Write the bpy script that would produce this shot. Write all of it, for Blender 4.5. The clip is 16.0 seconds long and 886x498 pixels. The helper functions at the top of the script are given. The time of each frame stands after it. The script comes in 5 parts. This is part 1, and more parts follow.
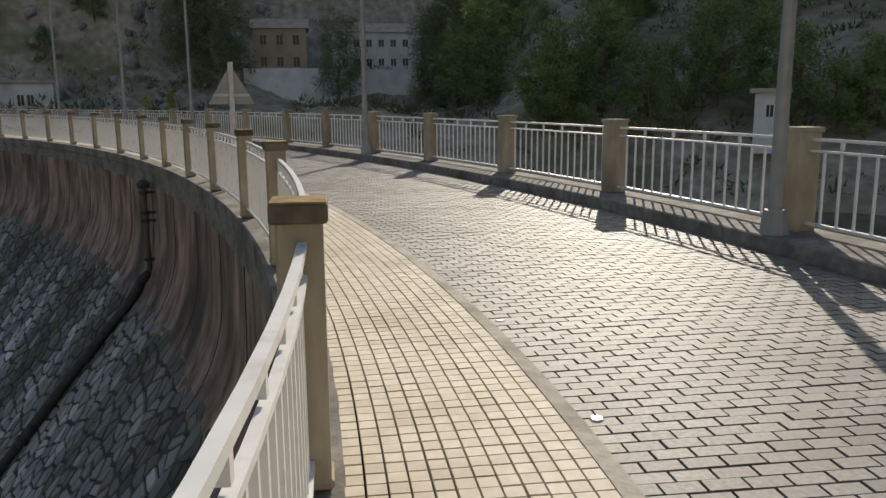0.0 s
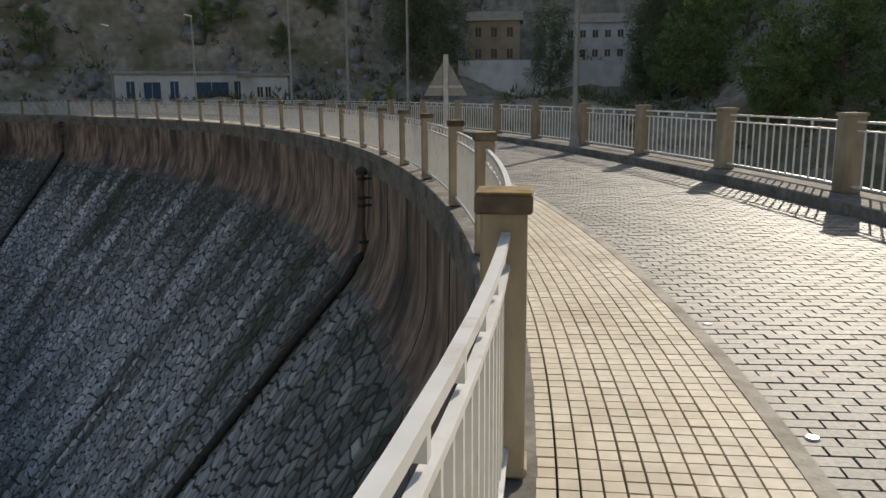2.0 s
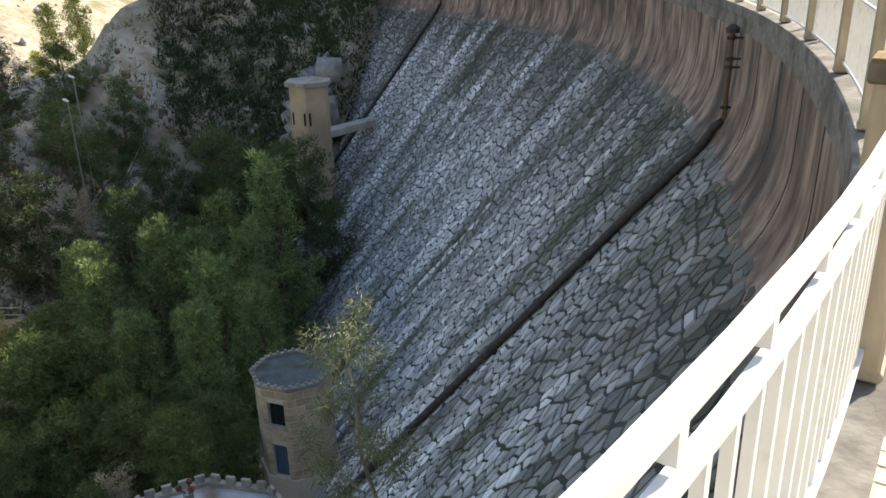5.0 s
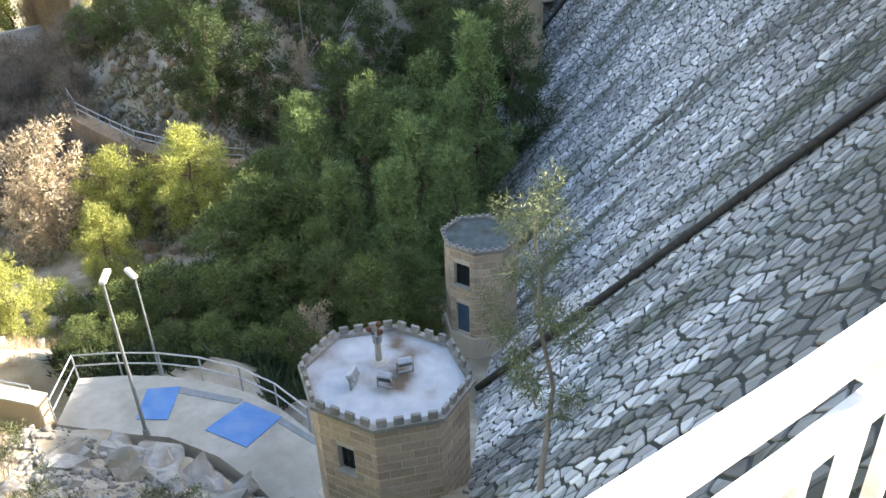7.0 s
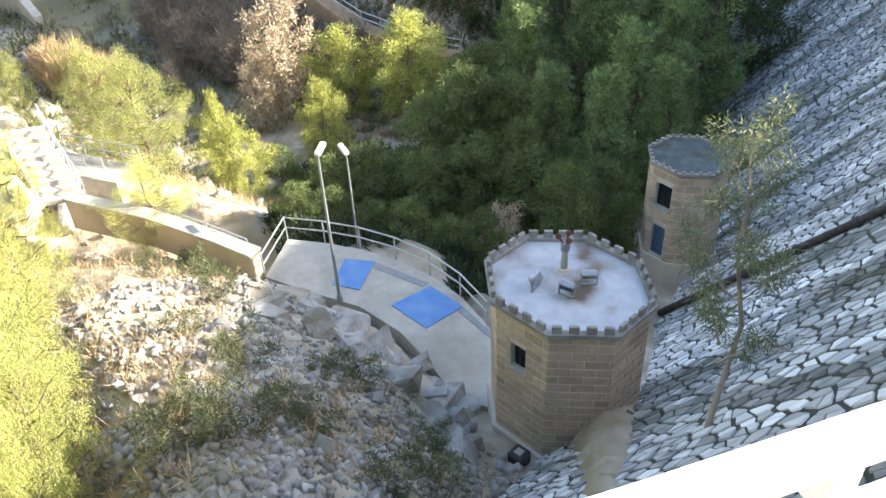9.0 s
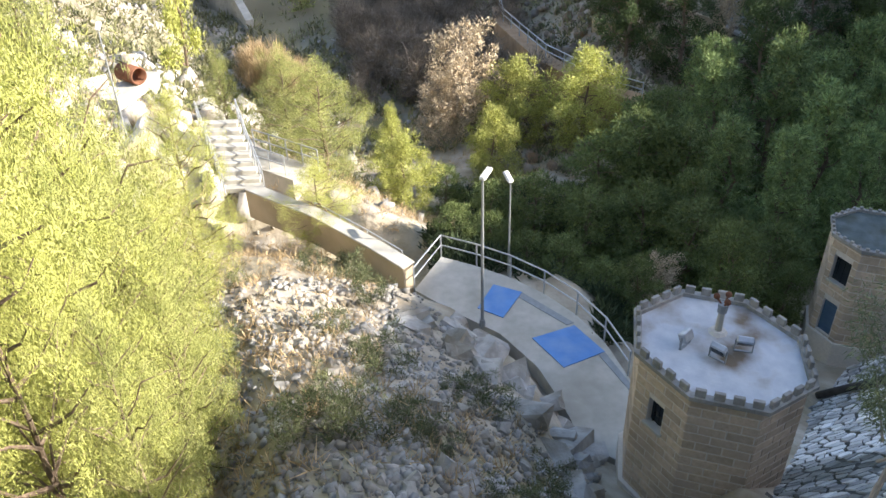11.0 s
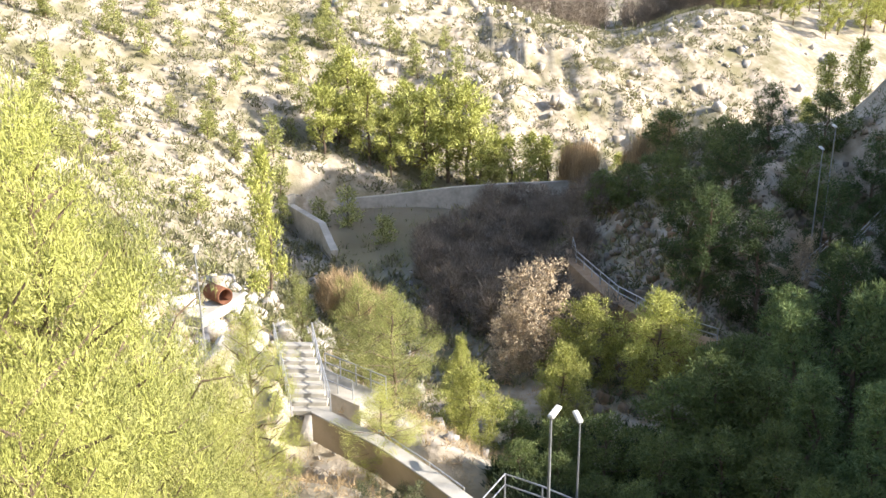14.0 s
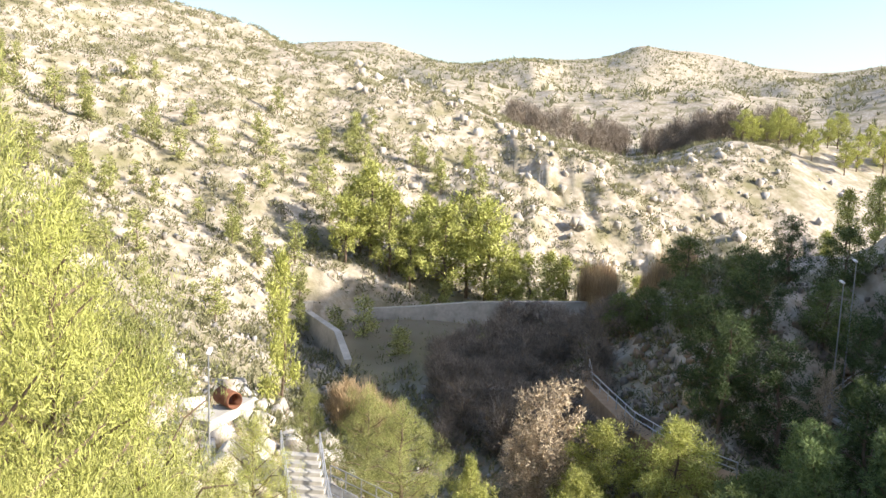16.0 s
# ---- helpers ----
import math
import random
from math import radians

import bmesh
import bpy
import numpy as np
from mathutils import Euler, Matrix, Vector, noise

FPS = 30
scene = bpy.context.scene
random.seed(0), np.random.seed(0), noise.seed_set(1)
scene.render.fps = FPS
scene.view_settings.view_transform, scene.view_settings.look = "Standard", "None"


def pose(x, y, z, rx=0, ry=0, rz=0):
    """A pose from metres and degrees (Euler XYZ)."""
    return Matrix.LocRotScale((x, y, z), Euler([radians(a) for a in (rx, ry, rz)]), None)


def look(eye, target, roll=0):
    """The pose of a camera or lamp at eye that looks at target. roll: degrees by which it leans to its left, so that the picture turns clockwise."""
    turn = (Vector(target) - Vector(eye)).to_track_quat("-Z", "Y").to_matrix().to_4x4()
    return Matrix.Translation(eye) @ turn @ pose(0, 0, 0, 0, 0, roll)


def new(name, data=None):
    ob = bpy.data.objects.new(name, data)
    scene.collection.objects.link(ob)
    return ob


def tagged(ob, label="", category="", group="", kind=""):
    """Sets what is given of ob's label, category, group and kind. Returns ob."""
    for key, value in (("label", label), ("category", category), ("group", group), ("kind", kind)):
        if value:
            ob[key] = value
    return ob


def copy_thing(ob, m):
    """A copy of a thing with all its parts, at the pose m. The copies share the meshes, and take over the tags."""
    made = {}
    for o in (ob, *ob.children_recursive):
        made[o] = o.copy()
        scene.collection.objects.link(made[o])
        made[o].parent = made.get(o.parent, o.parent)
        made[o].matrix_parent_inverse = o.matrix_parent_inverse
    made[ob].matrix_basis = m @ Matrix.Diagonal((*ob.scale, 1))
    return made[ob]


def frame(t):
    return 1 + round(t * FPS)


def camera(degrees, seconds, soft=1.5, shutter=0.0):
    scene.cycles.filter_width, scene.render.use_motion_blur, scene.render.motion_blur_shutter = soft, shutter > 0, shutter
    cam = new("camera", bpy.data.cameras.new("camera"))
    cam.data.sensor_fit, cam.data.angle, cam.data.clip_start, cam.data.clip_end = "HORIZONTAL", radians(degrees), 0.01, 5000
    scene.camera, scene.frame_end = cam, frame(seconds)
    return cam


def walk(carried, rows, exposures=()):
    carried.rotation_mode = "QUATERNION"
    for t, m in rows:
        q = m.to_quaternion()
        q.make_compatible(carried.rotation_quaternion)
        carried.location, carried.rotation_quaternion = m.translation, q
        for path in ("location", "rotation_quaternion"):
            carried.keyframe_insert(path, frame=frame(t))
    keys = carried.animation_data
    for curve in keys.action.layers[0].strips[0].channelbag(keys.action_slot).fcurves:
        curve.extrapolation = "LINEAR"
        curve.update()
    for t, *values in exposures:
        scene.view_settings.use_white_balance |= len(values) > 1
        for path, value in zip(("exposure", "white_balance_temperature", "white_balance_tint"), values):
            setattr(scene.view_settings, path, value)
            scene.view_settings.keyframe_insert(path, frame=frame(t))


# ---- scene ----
cam = camera(58.6, 16.0)
EYE = 1.49
# seconds, yaw, pitch, roll
ROWS = [
    (0.0, 0.18, -10.54, 0.38),
    (0.5, 2.72, -10.48, 0.32),
    (1.0, 6.14, -10.43, 0.28),
    (1.5, 9.54, -10.49, 0.28),
    (2.0, 15.11, -11.04, 0.34),
    (2.5, 21.28, -14.37, 0.55),
    (3.0, 26.07, -16.00, 0.77),
    (3.5, 30.15, -16.13, 0.93),
    (3.7, 32.00, -16.24, 1.06),
    (5.8, 45.89, -24.64, 1.33),
    (6.0, 47.62, -25.48, 1.43),
    (6.5, 51.50, -27.71, 1.68),
    (7.0, 55.55, -29.71, 1.74),
    (7.5, 60.01, -31.17, 1.75),
    (8.0, 64.54, -32.59, 2.04),
    (8.5, 68.24, -34.04, 2.15),
    (9.0, 71.92, -36.10, 2.24),
    (9.2, 73.22, -36.84, 2.17),
    (11.3, 87.52, -32.15, 1.72),
    (11.5, 87.90, -30.35, 1.43),
    (12.0, 88.86, -26.08, 0.91),
    (12.5, 90.05, -23.58, 0.46),
    (13.0, 91.01, -19.95, 0.51),
    (13.5, 91.58, -17.25, 0.42),
    (14.0, 91.84, -16.67, 0.41),
    (14.5, 91.96, -16.61, 0.18),
    (15.0, 92.19, -13.55, -0.41),
    (15.5, 92.67, -10.64, -1.38),
    (16.0, 93.70, -8.43, -2.18),
]
EXPOSURES = [(0.0, -0.2, 6900, 11), (2.0, -0.25, 6900, 10), (3.7, 0.4, 6900, 10), (6.0, 1.75, 6800, 10), (7.5, 2.25, 6700, 10), (9.0, 2.15, 6600, 10), (11.5, 1.55, 6400, 12), (13.0, 1.45, 6400, 13), (16.0, 1.18, 6400, 14)]
# the eye drifts a little towards the railing as it turns
walk(cam, [(t, pose(-0.018 * min(max((t - 3.0) / 3.0, 0.0), 1.0), 0, EYE, -0.2, 0, 0) @ pose(0, 0, 0, 90 + pitch, roll, yaw)) for t, yaw, pitch, roll in ROWS], EXPOSURES)

# ---- light ----
SUN_AZ, SUN_EL = -12.5, 25.3          # degrees to the left of +y, and above the horizon
world = bpy.data.worlds.new("world")
scene.world = world
world.use_nodes = True
_nt = world.node_tree
_sky = _nt.nodes.new("ShaderNodeTexSky")
_sky.sky_type = "NISHITA"
_sky.sun_disc = False
_sky.sun_elevation = radians(SUN_EL)
_sky.sun_rotation = radians(-SUN_AZ)
_sky.dust_density = 1.5
_bg = _nt.nodes["Background"]
_bg.inputs["Strength"].default_value = 0.125
_nt.links.new(_sky.outputs[0], _bg.inputs["Color"])
_sun = bpy.data.lights.new("sun", "SUN")
_sun.energy = 4.9
_sun.angle = radians(0.5)
_sun.color = (1.0, 0.93, 0.82)
sun_dir = Vector((-math.sin(radians(SUN_AZ)) * math.cos(radians(SUN_EL)), math.cos(radians(SUN_AZ)) * math.cos(radians(SUN_EL)), math.sin(radians(SUN_EL))))
sun = new("sun", _sun)
sun.matrix_world = look(sun_dir * 100, (0, 0, 0))


# ---- materials ----
def mat(name, c1, c2, scale=4.0, rough=0.85, bump=0.3, bscale=None, metal=0.0, stain=None, stain_scale=0.4, stretch=(1, 1, 1),
        island=0.0, obj_random=0.0, spec=0.3, detail=6.0, lo=0.3, hi=0.7, translucent=0.0, stain_lo=0.45, stain_hi=0.7, attr=""):
    """A surface with colour between c1 and c2 by fine noise, stains of a larger scale, and relief."""
    m = bpy.data.materials.new(name)
    m.use_nodes = True
    nt = m.node_tree
    nd, ln = nt.nodes, nt.links
    b = nd["Principled BSDF"]
    b.inputs["Roughness"].default_value = rough
    b.inputs["Metallic"].default_value = metal
    b.inputs["Specular IOR Level"].default_value = spec
    geo = nd.new("ShaderNodeNewGeometry")
    mp = nd.new("ShaderNodeMapping")
    mp.inputs["Scale"].default_value = stretch
    if attr:
        at = nd.new("ShaderNodeAttribute")
        at.attribute_name = attr
        mp2 = nd.new("ShaderNodeMapping")
        mp2.inputs["Scale"].default_value = (0.30, 0.06, 1)
        ln.new(at.outputs["Vector"], mp2.inputs["Vector"])
    ln.new(geo.outputs["Position"], mp.inputs["Vector"])
    n1 = nd.new("ShaderNodeTexNoise")
    n1.inputs["Scale"].default_value = scale
    n1.inputs["Detail"].default_value = detail
    ln.new(mp.outputs[0], n1.inputs["Vector"])
    r1 = nd.new("ShaderNodeMapRange")
    r1.inputs[1].default_value, r1.inputs[2].default_value = lo, hi
    ln.new(n1.outputs["Fac"], r1.inputs[0])
    mix = nd.new("ShaderNodeMix")
    mix.data_type = "RGBA"
    mix.inputs[6].default_value = (*c1, 1)
    mix.inputs[7].default_value = (*c2, 1)
    ln.new(r1.outputs[0], mix.inputs[0])
    out = mix.outputs[2]
    if stain:
        n2 = nd.new("ShaderNodeTexNoise")
        n2.inputs["Scale"].default_value = stain_scale
        n2.inputs["Detail"].default_value = 5
        ln.new((mp2 if attr else mp).outputs[0], n2.inputs["Vector"])
        r2 = nd.new("ShaderNodeMapRange")
        r2.inputs[1].default_value, r2.inputs[2].default_value = stain_lo, stain_hi
        ln.new(n2.outputs["Fac"], r2.inputs[0])
        m2 = nd.new("ShaderNodeMix")
        m2.data_type = "RGBA"
        ln.new(r2.outputs[0], m2.inputs[0])
        ln.new(out, m2.inputs[6])
        m2.inputs[7].default_value = (*stain, 1)
        out = m2.outputs[2]
    if attr:
        n4 = nd.new("ShaderNodeTexNoise")
        n4.inputs["Scale"].default_value = 2.0
        n4.inputs["Detail"].default_value = 6
        ln.new(mp2.outputs[0], n4.inputs["Vector"])
        r4 = nd.new("ShaderNodeMapRange")
        r4.inputs[1].default_value, r4.inputs[2].default_value, r4.inputs[4].default_value = 0.51, 0.60, 0.9
        ln.new(n4.outputs["Fac"], r4.inputs[0])
        m4 = nd.new("ShaderNodeMix")
        m4.data_type = "RGBA"
        ln.new(r4.outputs[0], m4.inputs[0])
        ln.new(out, m4.inputs[6])
        m4.inputs[7].default_value = (0.76, 0.76, 0.75, 1)
        out = m4.outputs[2]
        # algae running down from the band in uneven tongues
        sx = nd.new("ShaderNodeSeparateXYZ")
        ln.new(at.outputs["Vector"], sx.inputs[0])
        n5 = nd.new("ShaderNodeTexNoise")
        n5.inputs["Scale"].default_value = 1.6
        n5.inputs["Detail"].default_value = 6
        ln.new(mp2.outputs[0], n5.inputs["Vector"])
        ma = nd.new("ShaderNodeMath")
        ma.operation = "MULTIPLY_ADD"
        ma.inputs[1].default_value = 22.0
        ln.new(n5.outputs["Fac"], ma.inputs[0])
        ln.new(sx.outputs["Y"], ma.inputs[2])
        r5 = nd.new("ShaderNodeMapRange")
        r5.inputs[1].default_value, r5.inputs[2].default_value = 10.8, 16.0
        r5.inputs[3].default_value, r5.inputs[4].default_value = 0.85, 0.0
        ln.new(ma.outputs[0], r5.inputs[0])
        m5 = nd.new("ShaderNodeMix")
        m5.data_type = "RGBA"
        ln.new(r5.outputs[0], m5.inputs[0])
        ln.new(out, m5.inputs[6])
        m5.inputs[7].default_value = (0.11, 0.105, 0.08, 1)
        out = m5.outputs[2]
    for amount, sock in ((island, "island"), (obj_random, "object")):
        if amount:
            hs = nd.new("ShaderNodeHueSaturation")
            mr = nd.new("ShaderNodeMapRange")
            mr.inputs[3].default_value, mr.inputs[4].default_value = 1 - amount, 1 + amount
            if sock == "island":
                ln.new(geo.outputs["Random Per Island"], mr.inputs[0])
            else:
                oi = nd.new("ShaderNodeObjectInfo")
                ln.new(oi.outputs["Random"], mr.inputs[0])
            ln.new(mr.outputs[0], hs.inputs["Value"])
            ln.new(out, hs.inputs["Color"])
            out = hs.outputs[0]
    ln.new(out, b.inputs["Base Color"])
    if bump:
        n3 = nd.new("ShaderNodeTexNoise")
        n3.inputs["Scale"].default_value = bscale or scale * 4
        n3.inputs["Detail"].default_value = 5
        ln.new(mp.outputs[0], n3.inputs["Vector"])
        bp = nd.new("ShaderNodeBump")
        bp.inputs["Strength"].default_value = bump
        bp.inputs["Distance"].default_value = 0.3 / (bscale or scale * 4)
        ln.new(n3.outputs["Fac"], bp.inputs["Height"])
        ln.new(bp.outputs[0], b.inputs["Normal"])
    if translucent:
        tr = nd.new("ShaderNodeBsdfTranslucent")
        ln.new(out, tr.inputs["Color"])
        ms = nd.new("ShaderNodeMixShader")
        ms.inputs[0].default_value = translucent
        ln.new(b.outputs[0], ms.inputs[1])
        ln.new(tr.outputs[0], ms.inputs[2])
        ln.new(ms.outputs[0], nd["Material Output"].inputs["Surface"])
    return m


M_PAVER = mat("paver", (0.155, 0.15, 0.135), (0.27, 0.26, 0.24), 34, 0.66, 0.4, 160, stain=(0.13, 0.125, 0.11), stain_scale=0.7, island=0.2, spec=0.5)
M_PAVER_OB = mat("paver_near", (0.155, 0.15, 0.135), (0.27, 0.26, 0.24), 34, 0.66, 0.4, 160, stain=(0.13, 0.125, 0.11), stain_scale=0.7, obj_random=0.2, spec=0.5)
M_JOINT = mat("joint_sand", (0.08, 0.072, 0.06), (0.13, 0.115, 0.095), 20, 0.95, 0.4)
M_TILE = mat("cream_tile", (0.60, 0.53, 0.41), (0.72, 0.65, 0.53), 12, 0.7, 0.25, 120, stain=(0.50, 0.43, 0.32), stain_scale=1.3, island=0.08)
M_TILE_OB = mat("cream_tile_near", (0.60, 0.53, 0.41), (0.72, 0.65, 0.53), 12, 0.7, 0.25, 120, stain=(0.50, 0.43, 0.32), stain_scale=1.3, obj_random=0.08)
M_KERB = mat("kerb_concrete", (0.30, 0.28, 0.25), (0.42, 0.40, 0.36), 9, 0.9, 0.4, stain=(0.2, 0.19, 0.17), stain_scale=1.0)
M_ROADKERB = mat("weathered_kerb", (0.17, 0.155, 0.135), (0.32, 0.30, 0.26), 9, 0.9, 0.5, stain=(0.11, 0.10, 0.085), stain_scale=1.4)
M_EDGE = mat("pale_edging", (0.40, 0.37, 0.31), (0.54, 0.50, 0.43), 14, 0.9, 0.6, 40, stain=(0.27, 0.24, 0.19), stain_scale=2.5)
M_CAP = mat("dark_cap_concrete", (0.12, 0.10, 0.075), (0.22, 0.185, 0.14), 10, 0.95, 0.5, 60, stain=(0.08, 0.07, 0.05), stain_scale=4)
M_POST = mat("post_concrete", (0.34, 0.28, 0.20), (0.46, 0.40, 0.30), 7, 0.9, 0.4, 60, stain=(0.22, 0.18, 0.13), stain_scale=1.5, stretch=(1, 1, 0.4))
M_LICHEN = mat("lichen_cap", (0.40, 0.24, 0.04), (0.30, 0.23, 0.13), 18, 0.95, 0.6, 80, stain=(0.17, 0.12, 0.06), stain_scale=9)
M_RAIL = mat("white_rail", (0.74, 0.74, 0.72), (0.82, 0.82, 0.80), 10, 0.4, 0.08, 60, stain=(0.55, 0.52, 0.47), stain_scale=7, spec=0.5, stain_lo=0.58, stain_hi=0.75)
M_BAND = mat("stained_concrete", (0.15, 0.10, 0.075), (0.46, 0.345, 0.27), 2.6, 0.92, 0.35, 14, stain=(0.10, 0.08, 0.065), stain_scale=0.75, stretch=(1, 1, 0.33), lo=0.33, hi=0.68, stain_lo=0.46, stain_hi=0.66, detail=10)
M_MORTAR = mat("dark_mortar", (0.045, 0.05, 0.045), (0.10, 0.10, 0.09), 2.5, 0.95, 0.5, stain=(0.05, 0.06, 0.04), stain_scale=1.3)
M_STONE = mat("masonry_stone", (0.24, 0.25, 0.26), (0.66, 0.66, 0.65), 2.6, 0.9, 0.5, 18, stain=(0.11, 0.12, 0.085), stain_scale=1.1, island=0.36, stretch=(1, 1, 0.6), attr="st", stain_lo=0.46, stain_hi=0.64)
M_STONE_OB = mat("masonry_stone_near", (0.24, 0.25, 0.26), (0.66, 0.66, 0.65), 2.6, 0.9, 0.5, 18, stain=(0.11, 0.12, 0.085), stain_scale=1.1, obj_random=0.36, stretch=(1, 1, 0.6), attr="st", stain_lo=0.46, stain_hi=0.64)
M_PIPE = mat("dark_pipe", (0.035, 0.033, 0.03), (0.07, 0.065, 0.06), 6, 0.6, 0.2)
M_RISER = mat("rusty_brown_pipe", (0.11, 0.075, 0.055), (0.20, 0.14, 0.10), 4, 0.8, 0.3, stretch=(1, 1, 0.3))
M_GROUND = mat("rocky_ground", (0.28, 0.23, 0.16), (0.54, 0.48, 0.39), 0.9, 0.95, 0.9, 3.0, stain=(0.19, 0.175, 0.09), stain_scale=0.16, detail=12)
M_ROCK = mat("limestone", (0.27, 0.26, 0.24), (0.46, 0.44, 0.41), 2.2, 0.92, 0.8, 9, stain=(0.20, 0.17, 0.12), stain_scale=0.7, island=0.2)
M_WATER = mat("green_water", (0.035, 0.05, 0.035), (0.05, 0.065, 0.04), 0.3, 0.08, 0.05, 3.0, spec=0.5)
M_BLOCK = mat("ochre_block", (0.48, 0.38, 0.27), (0.62, 0.50, 0.38), 9, 0.9, 0.5, 50, stain=(0.40, 0.32, 0.24), stain_scale=0.9, obj_random=0.16)
M_BLOCKJOINT = mat("pale_mortar", (0.58, 0.53, 0.46), (0.68, 0.62, 0.54), 12, 0.95, 0.3)
M_CONC = mat("pale_concrete", (0.42, 0.40, 0.34), (0.54, 0.51, 0.45), 2.5, 0.9, 0.3, 30, stain=(0.30, 0.28, 0.23), stain_scale=0.45)
M_ROOF = mat("chalky_roof", (0.50, 0.52, 0.55), (0.64, 0.65, 0.66), 3, 0.9, 0.3, stain=(0.20, 0.15, 0.10), stain_scale=0.75, stain_lo=0.50, stain_hi=0.66)
M_MOSSROOF = mat("mossy_roof", (0.08, 0.105, 0.10), (0.16, 0.18, 0.18), 2, 0.9, 0.3, stain=(0.08, 0.09, 0.06), stain_scale=1.2)
M_BLUE = mat("blue_paint", (0.10, 0.24, 0.55), (0.14, 0.30, 0.62), 2, 0.6, 0.1, stain=(0.2, 0.33, 0.58), stain_scale=1.2)
M_STEEL = mat("galvanised_steel", (0.42, 0.44, 0.46), (0.55, 0.56, 0.58), 8, 0.45, 0.05, metal=0.6)
M_LAMPGREY = mat("lamp_grey", (0.26, 0.27, 0.27), (0.34, 0.35, 0.35), 5, 0.45, 0.05, metal=0.3)
M_WHITE = mat("white_wall", (0.72, 0.72, 0.70), (0.80, 0.80, 0.78), 1.5, 0.85, 0.1, stain=(0.55, 0.53, 0.48), stain_scale=0.4)
M_OCHREWALL = mat("ochre_wall", (0.45, 0.36, 0.24), (0.55, 0.45, 0.32), 1.0, 0.9, 0.2, stain=(0.33, 0.27, 0.19), stain_scale=0.3)
M_DARK = mat("dark_glass", (0.02, 0.025, 0.03), (0.03, 0.035, 0.04), 3, 0.2, 0.0, spec=0.5)
M_BLUEDOOR = mat("blue_shutter", (0.06, 0.11, 0.18), (0.08, 0.14, 0.22), 3, 0.6, 0.1)
M_BARK = mat("bark", (0.13, 0.09, 0.06), (0.24, 0.18, 0.13), 6, 0.95, 0.8, 20, stretch=(1, 1, 0.3))
M_PALEBARK = mat("pale_bark", (0.24, 0.20, 0.16), (0.40, 0.35, 0.29), 4, 0.9, 0.5, 20, stretch=(1, 1, 0.3))
# needle colour darkened to carry the shade lying on the spur
M_PINE_SHADED = mat("shaded_needles", (0.05, 0.08, 0.03), (0.12, 0.16, 0.055), 2.2, 0.7, 0.0, island=0.3, obj_random=0.15, translucent=0.22)
M_PINE_TALL = mat("fresh_green_needles", (0.13, 0.195, 0.075), (0.30, 0.37, 0.14), 2.2, 0.7, 0.0, island=0.3, obj_random=0.2, translucent=0.22)
# leaf colour kept near black to paint shade between crowns and over the abutment
M_SHADED_LEAF = mat("shaded_foliage", (0.03, 0.05, 0.022), (0.075, 0.10, 0.045), 2.0, 0.8, 0.0, island=0.3)
M_RAMP = mat("dark_ramp_stone", (0.07, 0.062, 0.055), (0.14, 0.12, 0.10), 5, 0.9, 0.5, 30, obj_random=0.2)
# strong sun on the pines is put into these two paler, yellower needle colours
M_PINE_SUNLIT = mat("sunlit_needles", (0.30, 0.325, 0.075), (0.52, 0.515, 0.165), 2.2, 0.7, 0.0, island=0.3, obj_random=0.12, translucent=0.16)
M_PINE_SUNWARM = mat("sunlit_warm_needles", (0.22, 0.245, 0.07), (0.42, 0.42, 0.15), 2.2, 0.7, 0.0, island=0.3, obj_random=0.15, translucent=0.15)
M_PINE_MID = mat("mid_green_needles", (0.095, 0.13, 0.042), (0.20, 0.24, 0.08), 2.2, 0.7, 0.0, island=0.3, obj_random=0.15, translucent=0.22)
M_EUC = mat("eucalyptus_leaf", (0.13, 0.155, 0.075), (0.24, 0.27, 0.14), 2.0, 0.6, 0.0, island=0.3, translucent=0.22)
M_DRY = mat("dry_leaf", (0.40, 0.31, 0.20), (0.62, 0.52, 0.37), 2.5, 0.8, 0.0, island=0.3, translucent=0.22)
M_TWIG = mat("bare_twig", (0.17, 0.14, 0.11), (0.31, 0.26, 0.20), 2.0, 0.9, 0.0, island=0.3)
M_REED = mat("dry_reed", (0.40, 0.29, 0.16), (0.55, 0.42, 0.25), 3.0, 0.9, 0.0, island=0.3, translucent=0.2)
# limestone again, its colour raised to carry the glare of full sun
M_ROCK_SUNLIT = mat("sunlit_limestone", (0.40, 0.37, 0.32), (0.58, 0.55, 0.50), 1.6, 0.92, 0.9, 7, stain=(0.34, 0.28, 0.20), stain_scale=0.5, island=0.15)
M_SPURROCK = mat("brown_rock", (0.15, 0.125, 0.095), (0.29, 0.25, 0.20), 2.0, 0.92, 0.8, 9, stain=(0.24, 0.15, 0.08), stain_scale=0.4, island=0.2)
M_HILLSCRUB = mat("olive_scrub", (0.15, 0.15, 0.075), (0.29, 0.275, 0.15), 3.0, 0.9, 0.0, island=0.3, translucent=0.2)
M_SHRUB = mat("grey_green_shrub", (0.09, 0.11, 0.05), (0.19, 0.20, 0.10), 3.0, 0.9, 0.0, island=0.3, obj_random=0.15, translucent=0.2)
M_RUST = mat("rusty_steel", (0.12, 0.05, 0.028), (0.22, 0.10, 0.055), 5, 0.9, 0.4)
M_REFLECT = mat("white_stud", (0.75, 0.75, 0.74), (0.8, 0.8, 0.8), 5, 0.3, 0.0)
M_EARTH = mat("ochre_earth", (0.33, 0.22, 0.13), (0.45, 0.32, 0.20), 2, 0.95, 0.7, 8)


